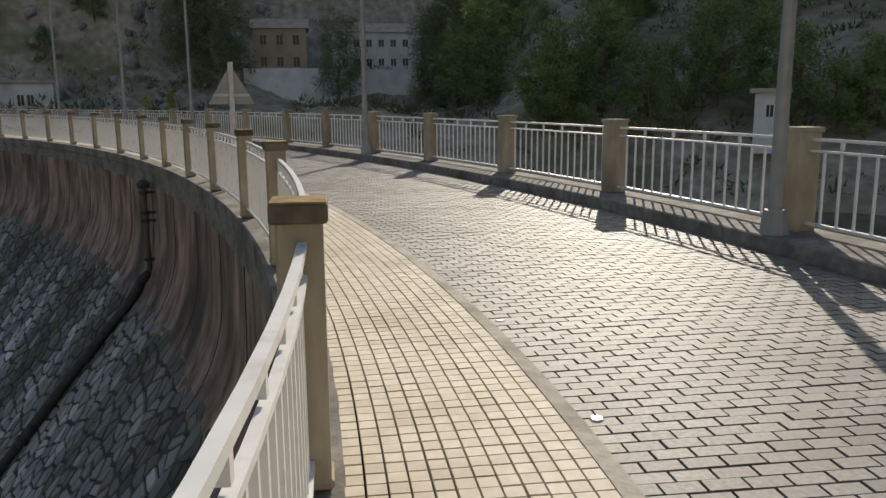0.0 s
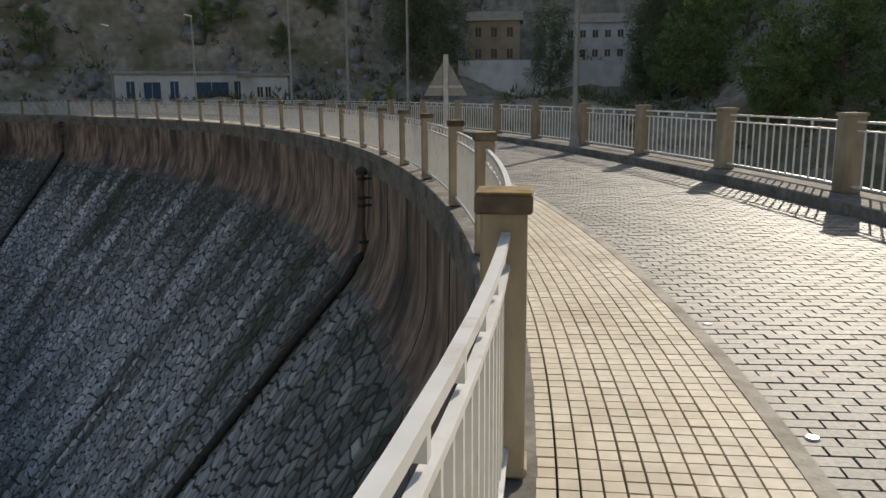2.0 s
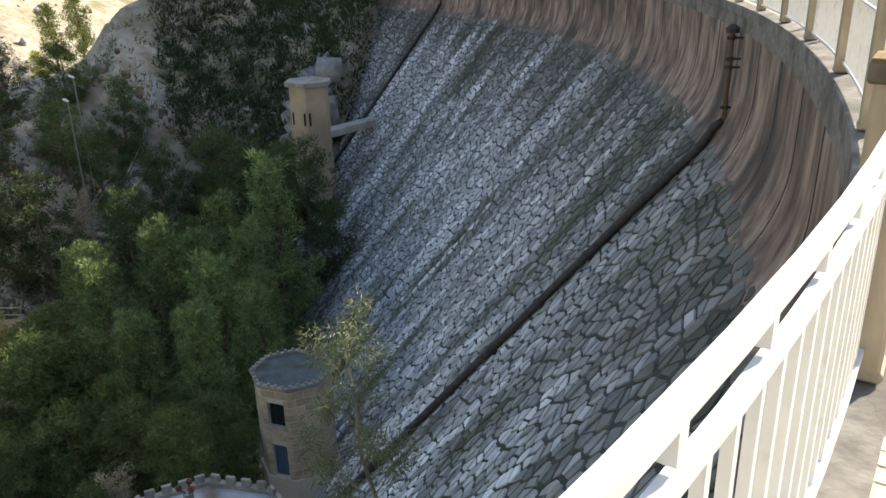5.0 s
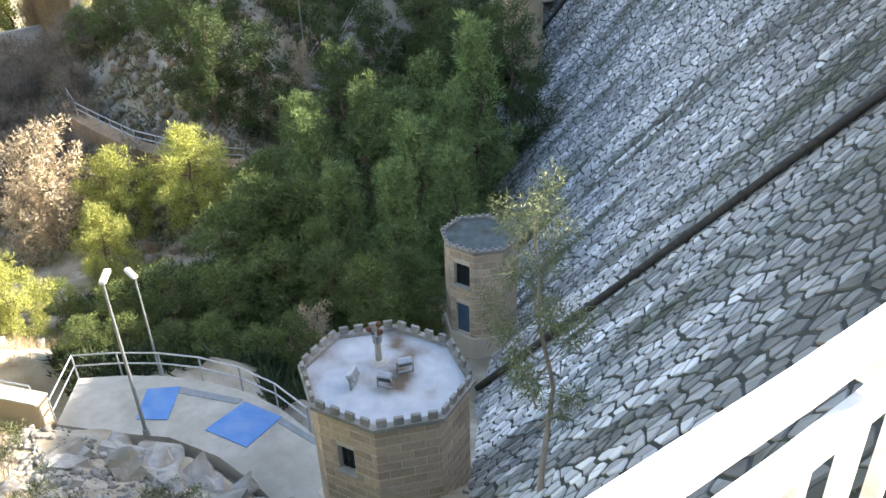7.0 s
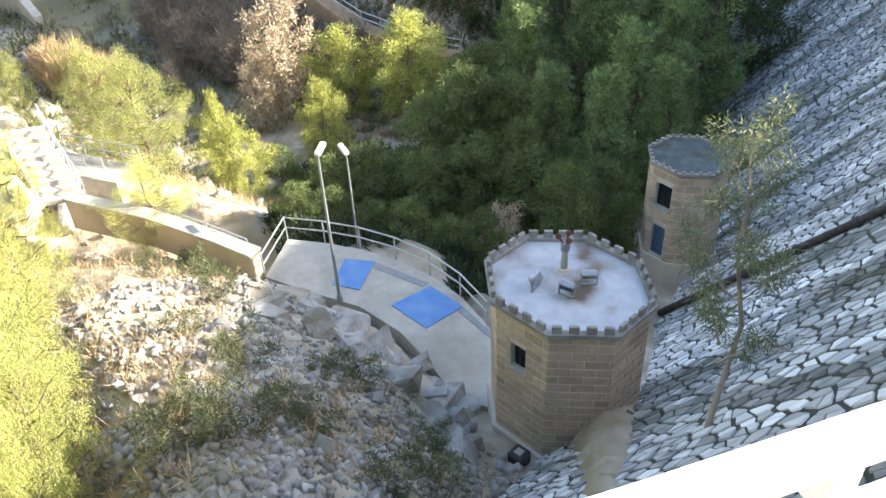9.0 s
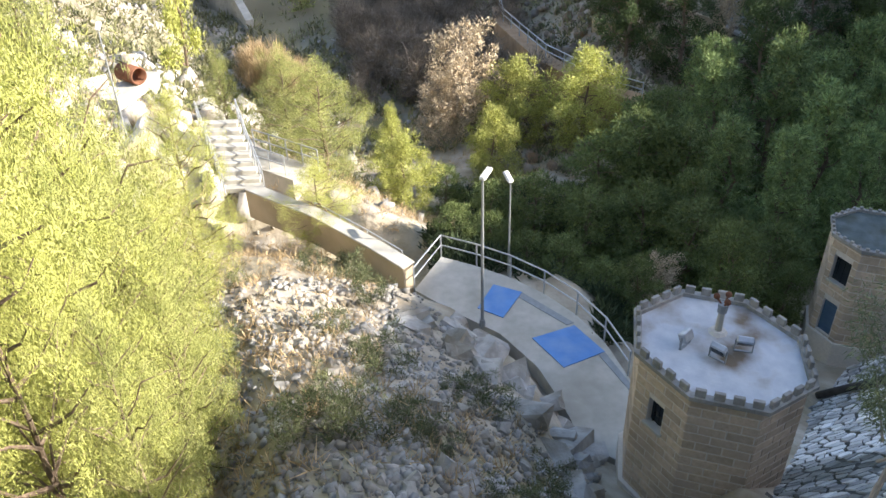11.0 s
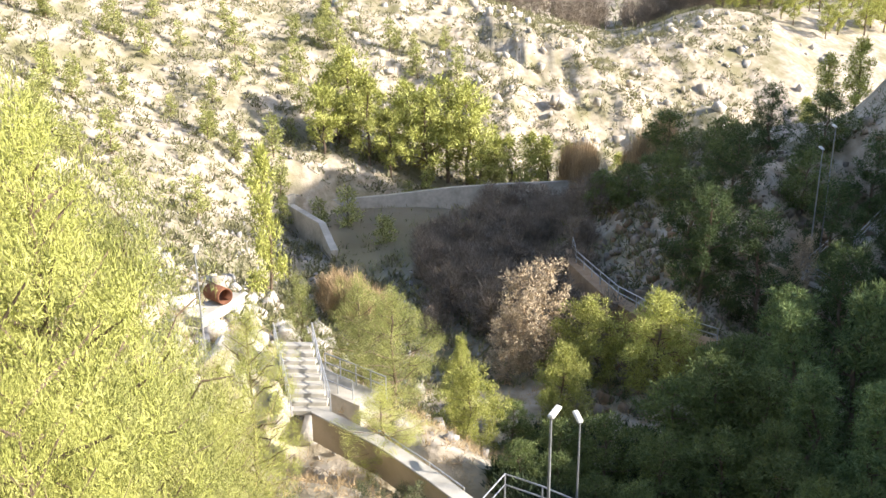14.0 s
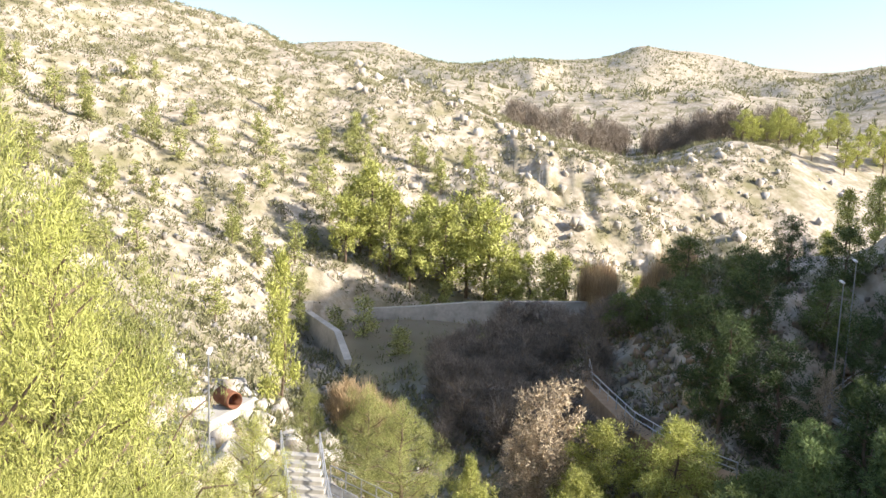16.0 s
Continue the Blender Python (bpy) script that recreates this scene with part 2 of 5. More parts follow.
# ---- building helpers ----
def obj(name, bm, material, smooth=False):
    me = bpy.data.meshes.new(name)
    bm.to_mesh(me)
    bm.free()
    if smooth:
        for p in me.polygons:
            p.use_smooth = True
    for m in (material if isinstance(material, (list, tuple)) else [material]):
        me.materials.append(m)
    return new(name, me)


def part(name, bm, material, parent, label="", smooth=False):
    ob = obj(name, bm, material, smooth)
    ob.parent = parent
    return tagged(ob, label) if label else ob


def mesh_of(name, verts, faces, material, smooth=False):
    me = bpy.data.meshes.new(name)
    me.from_pydata([tuple(v) for v in verts], [], [tuple(f) for f in faces])
    me.materials.append(material)
    if smooth:
        me.shade_smooth()
    return me


def box(bm, sx, sy, sz, m=None, bevel=0.0):
    """A box of that size round its own middle, placed by m, its edges rounded by bevel."""
    r = bmesh.ops.create_cube(bm, size=1.0, matrix=Matrix.Diagonal((sx, sy, sz, 1)))
    vs = r["verts"]
    if bevel:
        es = list({e for v in vs for e in v.link_edges})
        rb = bmesh.ops.bevel(bm, geom=es, offset=bevel, segments=1, affect="EDGES", profile=0.6)
        vs = list({v for f in rb["faces"] for v in f.verts} | {v for v in vs if v.is_valid})
    if m is not None:
        bmesh.ops.transform(bm, matrix=m, verts=vs)
    return vs


def tube(bm, a, b, r1, r2=None, seg=8, cap=True):
    """A round bar from a to b."""
    a, b = Vector(a), Vector(b)
    d = b - a
    m = Matrix.Translation((a + b) / 2) @ d.to_track_quat("Z", "Y").to_matrix().to_4x4()
    return bmesh.ops.create_cone(bm, cap_ends=cap, segments=seg, radius1=r1, radius2=r1 if r2 is None else r2, depth=d.length, matrix=m)["verts"]


def pipe_run(bm, pts, r, seg=8):
    """One round pipe bent along the points."""
    P = [Vector(p) for p in pts]
    prev = None
    for i, p in enumerate(P):
        d = (P[min(i + 1, len(P) - 1)] - P[max(i - 1, 0)]).normalized()
        a = d.orthogonal().normalized() if abs(d.z) > 0.95 else d.cross(Vector((0, 0, 1))).normalized()
        b = d.cross(a)
        ring = [bm.verts.new(p + a * r * math.cos(2 * math.pi * k / seg) + b * r * math.sin(2 * math.pi * k / seg)) for k in range(seg)]
        if prev:
            for k in range(seg):
                bm.faces.new((prev[k], prev[(k + 1) % seg], ring[(k + 1) % seg], ring[k]))
        else:
            bm.faces.new(ring[::-1])
        prev = ring
    bm.faces.new(prev)


def empty(name, at=(0, 0, 0), rz=0.0):
    e = new(name)
    e.matrix_world = pose(*at, 0, 0, rz)
    return e


# ---- the crest's line ----
def crest_line():
    """Points (x, y, heading in radians to the left of +y) every 0.1 m along the parapet, from 14 m behind the eye to the far end."""
    pts = []
    x, y, h = -0.335, 0.3, 0.0
    for i in range(1120):
        pts.append((x, y, h))
        s = i * 0.1
        h += 0.1 * (0.0138 + 0.055 * math.exp(-s / 4.5))
        x -= 0.1 * math.sin(h)
        y += 0.1 * math.cos(h)
    back = []
    x, y, h = -0.335, 0.3, 0.0
    for i in range(140):
        h -= 0.1 * 0.004
        x += 0.1 * math.sin(h)
        y -= 0.1 * math.cos(h)
        back.append((x, y, h))
    return back[::-1] + pts


CREST = crest_line()
S0 = 140                              # index of s = 0
SMAX = 80.0                          # the crest's far end


def crest(s, off=0.0):
    """The point at s metres along the parapet's line, off metres to its right (upstream), and the heading there."""
    k = min(max(S0 + s * 10, 0), len(CREST) - 1.001)
    i = int(k)
    f = k - i
    x, y, h = (CREST[i][j] * (1 - f) + CREST[i + 1][j] * f for j in range(3))
    return x + off * math.cos(h), y + off * math.sin(h), h


def s_at(az, off=0.0):
    """How far along the line, shifted by off, it is seen at az degrees to the left of +y from the origin."""
    best = None
    for i in range(0, len(CREST) - 1):
        s = (i - S0) * 0.1
        x, y, _ = crest(s, off)
        if y <= 0.2:
            continue
        e = abs(math.degrees(math.atan2(-x, y)) - az)
        if best is None or e < best[0]:
            best = (e, s)
    return best[1]


# ---- the ground ----
AXIS = [(8, 2, -5, 0.5), (-6, 6.5, -9.5, 0.5), (-11.0, 9.0, -13.2, 1.0), (-17, 12.5, -16.8, 1.5), (-24, 14.5, -18.6, 2.5), (-34, 10.5, -20.3, 3.0), (-50, 2, -21.8, 5), (-68, -6, -22.6, 8), (-84, -6, -23, 11), (-97, 2, -23, 8),
        (-110, 20, -23.3, 4), (-128, 55, -24, 3), (-160, 120, -25, 3)]
GULLY = [(-18, 13.5, -17.2), (-31, 25, -22.4), (-40, 32, -22.3), (-44, 37, -20.3), (-46, 41.5, -16.5), (-50, 47, -11.5), (-54, 54, -4)]


def hsh(x, y, seed=0):
    v = np.sin(x * 127.1 + y * 311.7 + seed * 74.7) * 43758.5453
    return v - np.floor(v)


def vnoise(x, y, seed=0):
    xi, yi = np.floor(x), np.floor(y)
    xf, yf = x - xi, y - yi
    u, v = xf * xf * (3 - 2 * xf), yf * yf * (3 - 2 * yf)
    a, b, c, d = hsh(xi, yi, seed), hsh(xi + 1, yi, seed), hsh(xi, yi + 1, seed), hsh(xi + 1, yi + 1, seed)
    return (a * (1 - u) + b * u) * (1 - v) + (c * (1 - u) + d * u) * v - 0.5


def fbm(x, y, seed=0, octaves=4):
    t, amp, s = 0, 1.0, 1.0
    for i in range(octaves):
        t = t + amp * vnoise(x * s, y * s, seed + i)
        amp, s = amp * 0.5, s * 2.03
    return t


def smooth(a, b, v):
    t = np.clip((v - a) / (b - a), 0, 1)
    return t * t * (3 - 2 * t)


POLAR = sorted((math.degrees(math.atan2(-x, y)), math.hypot(x, y)) for x, y, h in (crest(s) for s in np.arange(4, SMAX + 1, 0.5)))


def ground(x, y, fine=True):
    """The height of the ground at x, y (arrays)."""
    x, y = np.asarray(x, float), np.asarray(y, float)
    D = np.hypot(x, y)
    az = np.degrees(np.arctan2(-x, y))
    def nearest(line):
        best = np.full(x.shape, 1e9)
        sgn, fl, wd = np.zeros(x.shape), np.zeros(x.shape), np.zeros(x.shape)
        for p, q in zip(line[:-1], line[1:]):
            dx, dy = q[0] - p[0], q[1] - p[1]
            t = np.clip(((x - p[0]) * dx + (y - p[1]) * dy) / (dx * dx + dy * dy), 0, 1)
            ex, ey = x - p[0] - t * dx, y - p[1] - t * dy
            d = np.hypot(ex, ey)
            near = d < best
            best = np.where(near, d, best)
            sgn = np.where(near, np.sign(dx * ey - dy * ex), sgn)
            fl = np.where(near, p[2] + t * (q[2] - p[2]), fl)
            if len(p) > 3:
                wd = np.where(near, p[3] + t * (q[3] - p[3]), wd)
        return best, sgn, fl, wd

    best, sgn, fl, wd = nearest(AXIS)
    best = np.maximum(best - wd, 0)
    left = np.interp(best, [0, 3.5, 8, 13, 20, 33, 58, 110, 200, 400], [0, 0.4, 3.5, 6.0, 9.0, 16.0, 28, 50, 84, 150])
    right = np.interp(best, [0, 3, 8, 18, 30, 45, 70, 120, 250], [0, 0.5, 4.5, 11.5, 16, 23, 40, 75, 130])
    # the far bank is lower where the valley turns
    cap = 23 + 20 * smooth(98, 122, az) - 24 * smooth(100, 80, az) + 9 * smooth(78, 70, az) + np.interp(az, [76, 80, 84, 89, 95, 101, 107, 113, 122], [0, -4, -2.5, -4.5, -7.4, -5.4, -3.4, -2.5, 0])
    far = smooth(80, 140, D)
    zl = fl + left
    over = np.maximum(zl - (cap - 6), 0)
    zl = np.where(zl > cap - 6, (1 - far) * zl + far * (cap - 6 + 6 * (1 - np.exp(-over / 6))), zl)
    capr = -9.5 + 60 * smooth(66, 50, az)
    zr = fl + right
    zr = np.where(zr > capr - 3, capr - 3 + 3 * (1 - np.exp(-np.maximum(zr - capr + 3, 0) / 3)), zr)
    gb, gs, gf, _ = nearest(GULLY)
    zg = gf + np.interp(gb, [0, 2.5, 8, 16, 30, 60, 100], [0, 0.3, 4.5, 10, 26, 70, 120])
    zg = np.where(gs > 0, gf + np.interp(gb, [0, 6, 12, 18, 30, 50], [0, -0.6, 0.5, 4.5, 16, 40]), zg)
    zr = np.minimum(zr, zg)
    z = np.where(sgn > 0, zl, zr)
    # upstream: the lake's bed and its far shore
    shelf = smooth(-8, -1, az) * smooth(60, 50, az)
    Dp = D - 16 * smooth(22, 13, az)
    slope_a = np.interp(D, [0, 40, 58, 80, 140, 300, 700], [-20, -16, -9, 4, 34, 100, 190])
    # slope_b's unseen upper part is made steep to shade the spur and basin
    slope_b = np.interp(np.where(D > 74, np.maximum(Dp, 74), D), [0, 40, 60, 74, 106, 112, 142, 190, 300, 700], [-20, -16, -9, -0.3, -0.3, 5, 78, 112, 150, 210])
    slope_b = slope_b + 5.0 * smooth(106.5, 109, D) * smooth(21, 16, az) * smooth(128, 122, D)
    zu = slope_a * (1 - shelf) + slope_b * shelf
    pa = np.array(POLAR)
    r = np.interp(az, pa[:, 0], pa[:, 1])
    inside = (az > pa[0, 0]) & (D < r + 1.5)
    end = smooth(pa[-1, 0] - 1, pa[-1, 0] + 8, az)
    z = np.where(inside & (az < pa[-1, 0]), z, z * end + zu * (1 - end))
    z = np.where((az < pa[0, 0]), np.where(x < -1.5, z, zu), z)
    # the hill above the far end falls away to the west, its unseen top trimmed to let sun reach bank and pines, and the
    # slope below the crest is hollowed
    z = np.where((y > 25) & (D > 70), np.minimum(z, 1 + 75 * smooth(-96, -60, x) ** 1.5), z)
    z = np.where((y > 88) & (x < 40), np.minimum(z, y * (0.29 + 0.09 * smooth(-10, -30, x))), z)
    edge = np.interp(az, [60, 66, 74, 80, 85, 88, 93, 98, 104, 112, 130], [14, 15, 15.8, 19, 20.4, 25, 26.5, 29, 30, 29, 30])
    zn = np.interp(az, [60, 66, 85, 88, 93, 98, 104, 112, 130], [-15.0, -15.0, -15.1, -16.7, -16.8, -16.8, -16.6, -16.2, -15.0]) + (edge - D) * np.interp(az, [60, 90, 104, 112, 130], [0.40, 0.44, 0.36, 0.28, 0.2])
    hollow = smooth(edge + 2.5, edge - 0.5, D) * smooth(58, 63, az)
    z = z * (1 - hollow) + zn * hollow
    # distance
    ridge = np.interp(D, [260, 420, 560, 800, 1300], [-6, 24, 20, 62, 128]) + smooth(300, 420, D) * (16 + 0.02 * D) * fbm(az * 0.10, D * 0.0015, 5)
    z = z + smooth(250, 380, D) * (ridge - z) * smooth(34, 44, az)
    cl = smooth(104, 122, D) * smooth(190, 150, D) * smooth(98, 90, az) * smooth(56, 66, az)
    z = z + cl * (6.0 * np.abs(fbm(x * 0.045, y * 0.045, 8)) + 3.6 * smooth(-0.12, 0.12, fbm(x * 0.07, y * 0.07, 9)) + 0.8 * fbm(x * 0.4, y * 0.4, 10) - 2.8)
    # the stilling basin's floor
    pit = smooth(104.2, 103.0, az) * smooth(88, 92, az) * smooth(78, 84, D) * smooth(101.2, 100.2, D)
    z = z * (1 - pit) + np.minimum(z, -23.2) * pit
    # the levelled place for the forecourt
    far_edge = np.interp(az, [66, 69.8, 72.3, 75, 78, 81, 84, 87, 90], [17.6, 19.8, 21.5, 22.9, 24.2, 25.3, 26.0, 26.2, 24.0])
    fx = smooth(far_edge + 0.3, far_edge - 0.5, D) * smooth(np.minimum(edge, 22) - 0.8, np.minimum(edge, 22) + 0.2, D) * smooth(63, 66, az) * smooth(90.5, 88.5, az)
    z = z * (1 - fx) + (-15.6) * fx
    if fine:
        amp = smooth(4, 14, best) * np.where(sgn > 0, 1.0, 0.8) * (1 - fx)
        amp = amp * (0.35 + 0.65 * smooth(16, 36, D))
        z = z + amp * (2.4 * smooth(420, 240, D) * fbm(x * 0.09, y * 0.09, 1) + smooth(230, 130, D) * (1.1 * np.abs(fbm(x * 0.33, y * 0.33, 2, 3)) + 0.45 * fbm(x * 1.1, y * 1.1, 3, 3)))
    # the far abutment meets the face along a line that runs down towards the stream
    near_end = (D > 28) & (D < 100) & (az > 22) & (az < 72)
    xs, ys = x[near_end], y[near_end]
    if xs.size:
        C = np.array([crest(v) for v in np.arange(24, 82.01, 0.5)])
        d2 = (xs[:, None] - C[None, :, 0]) ** 2 + (ys[:, None] - C[None, :, 1]) ** 2
        k = np.argmin(d2, axis=1)
        o = -((xs - C[k, 0]) * np.cos(C[k, 2]) + (ys - C[k, 1]) * np.sin(C[k, 2]))
        sv = 24 + 0.5 * k
        zf = np.where(o > 0.8, -3.5 - (o - 0.8) * 1.17, np.interp(o, [0, 0.15, 0.8], [0, -1.6, -3.5]))
        w = smooth(0.8, -0.8, sv - (79.0 - 0.95 * o)) * (o > -0.5) * smooth(17, 13, o)
        zz = z[near_end]
        z[near_end] = zz * (1 - w) + np.minimum(zz, zf - 1.2) * w
    # kept under the crest's road
    z = np.where((D < 30) & (x > -3), np.minimum(z, -1.2), z)
    z = np.where((D < 9), np.minimum(z, -2.5), z)
    return z


def gz(x, y):
    return float(ground(np.array([x]), np.array([y]))[0])


def build_ground():
    n = 390
    u = np.linspace(-1, 1, n)
    g = 75 * u + 2400 * np.sign(u) * np.abs(u) ** 5
    cx, cy = -32.0, 4.0
    X, Y = np.meshgrid(g + cx, g + cy)
    Z = ground(X, Y)
    verts = np.stack([X, Y, Z], -1).reshape(-1, 3)
    idx = np.arange(n * n).reshape(n, n)
    q = np.stack([idx[:-1, :-1], idx[:-1, 1:], idx[1:, 1:], idx[1:, :-1]], -1).reshape(-1, 4)
    me = mesh_of("ground", verts.tolist(), q.tolist(), M_GROUND, True)
    tagged(new("ground", me), "pale rocky hillsides with dry scrub round the valley", "ground", kind="structure")


build_ground()


# ---- the dam ----
def face_profile():
    """(offset downstream, z) of the dam's face from the crest down: upright band, hollow curve, battered face."""
    pr = [(0.10, -0.35), (0.12, -1.6)]
    for k in range(1, 9):
        a = k / 8 * radians(40.5)
        r = 3.0
        pr.append((0.12 + r * (1 - math.cos(a)), -1.6 - r * math.sin(a)))
    return pr


PROFILE = face_profile()
FOOT_SLOPE = 1.17


def face_pt(s, l, out=0.0):
    """On the battered face: s along the crest, l metres down the slope from the end of the hollow curve, out proud of it."""
    o, z = PROFILE[-1]
    k = 1 / math.hypot(1, FOOT_SLOPE)
    o2, z2 = o + l * k + out * FOOT_SLOPE * k, z - l * FOOT_SLOPE * k + out * k
    x, y, h = crest(s, -o2)
    return Vector((x, y, z2))


def sweep(s_list, prof):
    """Verts and faces of the profile, (offset to the right, z), swept along the crest's line."""
    verts, faces = [], []
    n = len(prof)
    for s in s_list:
        for o, z in prof:
            x, y, _ = crest(s, o)
            verts.append((x, y, z))
    for i in range(len(s_list) - 1):
        for j in range(n - 1):
            a = i * n + j
            faces.append((a, a + 1, a + n + 1, a + n))
    return verts, faces


S_LIST = [s * 0.5 for s in range(-26, int(SMAX * 2) + 1)]
dam = empty("dam")
tagged(dam, "curved gravity dam with rubble masonry face and stained concrete band", "dam", kind="structure")
_l = 34.0
_o, _z = PROFILE[-1]
_k = 1 / math.hypot(1, FOOT_SLOPE)
_prof = [(-o, z) for o, z in PROFILE[-1:]] + [(-(_o + _l * _k), _z - _l * FOOT_SLOPE * _k)]
v, f = sweep(S_LIST, _prof[::-1])
me = mesh_of("face", v, f, M_MORTAR)
new("face", me).parent = dam
v, f = sweep(S_LIST, [(-o, z) for o, z in PROFILE[::-1]])
new("band", mesh_of("band", v, f, M_BAND, True)).parent = dam
ROAD_W = 5.25                         # parapet line to parapet line
v, f = sweep(S_LIST, [(ROAD_W + 0.25, 0.05), (ROAD_W + 0.25, -40), ])
new("upstream_wall", mesh_of("upstream_wall", v, f, M_KERB)).parent = dam
WALK_W = 1.2
v, f = sweep(S_LIST, [(-0.10, -0.42), (-0.10, -0.06), (-0.08, -0.045), (WALK_W - 0.02, -0.045), (WALK_W - 0.02, -0.075), (ROAD_W - 0.5, -0.075), (ROAD_W - 0.5, -0.2), (ROAD_W + 0.25, -0.2)])
new("deck_bed", mesh_of("deck_bed", v, f, M_JOINT)).parent = dam
v, f = sweep(S_LIST, [(0.10, -0.62), (-0.115, -0.60), (-0.115, -0.26), (-0.15, -0.24), (-0.15, -0.02), (0.142, 0.0)])
tagged(new("coping", mesh_of("coping", v, f, M_ROADKERB)), "weathered concrete ledge outside the railing", "ledge", kind="structure")
v, f = sweep(S_LIST, [(ROAD_W - 0.52, -0.1), (ROAD_W - 0.52, 0.105), (ROAD_W - 0.5, 0.12), (ROAD_W + 0.25, 0.13), (ROAD_W + 0.25, -0.3)])
tagged(new("kerb", mesh_of("kerb", v, f, M_ROADKERB)), "raised concrete kerb under the upstream railing", "kerb", kind="structure")
v, f = sweep(S_LIST, [(WALK_W - 0.02, -0.08), (WALK_W - 0.02, 0.004), (WALK_W + 0.07, 0.0), (WALK_W + 0.075, -0.08)])
tagged(new("kerb", mesh_of("kerb_edge", v, f, M_EDGE)), "narrow flush concrete edging between tiles and pavers", "kerb", kind="structure")

# water upstream
_ws = []
for s in S_LIST[::8]:
    x, y, _ = crest(s, ROAD_W)
    _ws.append((x, y, -6.5))
_far = [(-40, 260, -6.5), (150, 260, -6.5), (300, 100, -6.5), (300, -150, -6.5), (10, -150, -6.5)]
wm = mesh_of("water", _ws + _far, [tuple(range(len(_ws) + len(_far)))], M_WATER)
tagged(new("water", wm), "still green reservoir water behind the dam", "water", kind="structure")


# ---- railings ----
def post_mesh(h):
    bm = bmesh.new()
    box(bm, 0.175, 0.175, h - 0.06, pose(0, 0, (h - 0.06) / 2), 0.012)
    return bm


def make_post(h=1.125):
    e = empty("railing_post")
    part("shaft", post_mesh(h), M_POST, e)
    bm = bmesh.new()
    box(bm, 0.215, 0.215, 0.075, pose(0, 0, h - 0.0375), 0.01)
    part("cap", bm, M_CAP, e, "dark weathered concrete cap")
    bm = bmesh.new()
    box(bm, 0.208, 0.208, 0.008, pose(0, 0, h + 0.002), 0.003)
    part("lichen", bm, M_LICHEN, e, "crust of orange lichen on the cap")
    bm = bmesh.new()
    box(bm, 0.195, 0.195, 0.05, pose(0, 0, 0.025), 0.015)
    part("foot", bm, M_POST, e)
    return tagged(e, "square ochre concrete railing post with flat cap", "railing post", "posts of the railings")


LEFT_AZ = [12.0, 12.1, 14.25, 16.3, 17.95, 19.45, 20.85, 22.3, 23.7, 25.1, 26.5, 27.85, 29.2, 30.6, 31.95, 33.3, 34.7, 36.05, 37.4, 38.75, 40.1, 41.5, 42.8]
LEFT_S = [s_at(a) for a in LEFT_AZ]
LEFT_S[0] = 2.62
LEFT_S = [-4.9, -1.6] + LEFT_S
while LEFT_S[-1] < SMAX - 4:
    LEFT_S.append(LEFT_S[-1] + 3.3)
RIGHT_OFF = ROAD_W
RIGHT_AZ = [-24.2, -11.95, -4.4, 1.0, 5.1, 8.4, 11.2]
RIGHT_S = [s_at(a, RIGHT_OFF) for a in RIGHT_AZ]
RIGHT_S = [RIGHT_S[0] - 3.1] + RIGHT_S
while RIGHT_S[-1] < SMAX - 4:
    RIGHT_S.append(RIGHT_S[-1] + 3.3)


def post_pose(s, off, z):
    x, y, h = crest(s, off)
    return pose(x, y, z, 0, 0, math.degrees(h))


def make_wide_post(h=1.07):
    e = empty("railing_post")
    bm = bmesh.new()
    box(bm, 0.265, 0.265, h - 0.03, pose(0, 0, (h - 0.03) / 2), 0.015)
    part("shaft", bm, M_POST, e)
    bm = bmesh.new()
    box(bm, 0.30, 0.30, 0.05, pose(0, 0, h - 0.025), 0.01)
    part("cap", bm, M_POST, e)
    return tagged(e, "broad weathered concrete railing post with thin cap", "railing post", "posts of the railings")


first = make_post()
first.matrix_world = post_pose(LEFT_S[0], 0, 0)
for s in LEFT_S[1:]:
    copy_thing(first, post_pose(s, 0, 0))
wide = make_wide_post()
wide.matrix_world = post_pose(RIGHT_S[0], RIGHT_OFF, 0.12)
for s in RIGHT_S[1:]:
    copy_thing(wide, post_pose(s, RIGHT_OFF, 0.12))


def bar(name, s0, s1, off, z, wide, high, parent, material=M_RAIL, step=0.4):
    """A flat bar that follows the crest's line."""
    n = max(2, int((s1 - s0) / step) + 1)
    sl = [s0 + (s1 - s0) * i / n for i in range(n + 1)]
    w, h = wide / 2, high / 2
    pr = [(off - w, z - h), (off - w, z + h), (off + w, z + h), (off + w, z - h), (off - w, z - h)]
    v, f = sweep(sl, pr)
    f += [(0, 1, 2, 3), tuple(len(v) - 5 + k for k in (3, 2, 1, 0))]
    ob = new(name, mesh_of(name, v, f, material))
    ob.parent = parent
    return ob


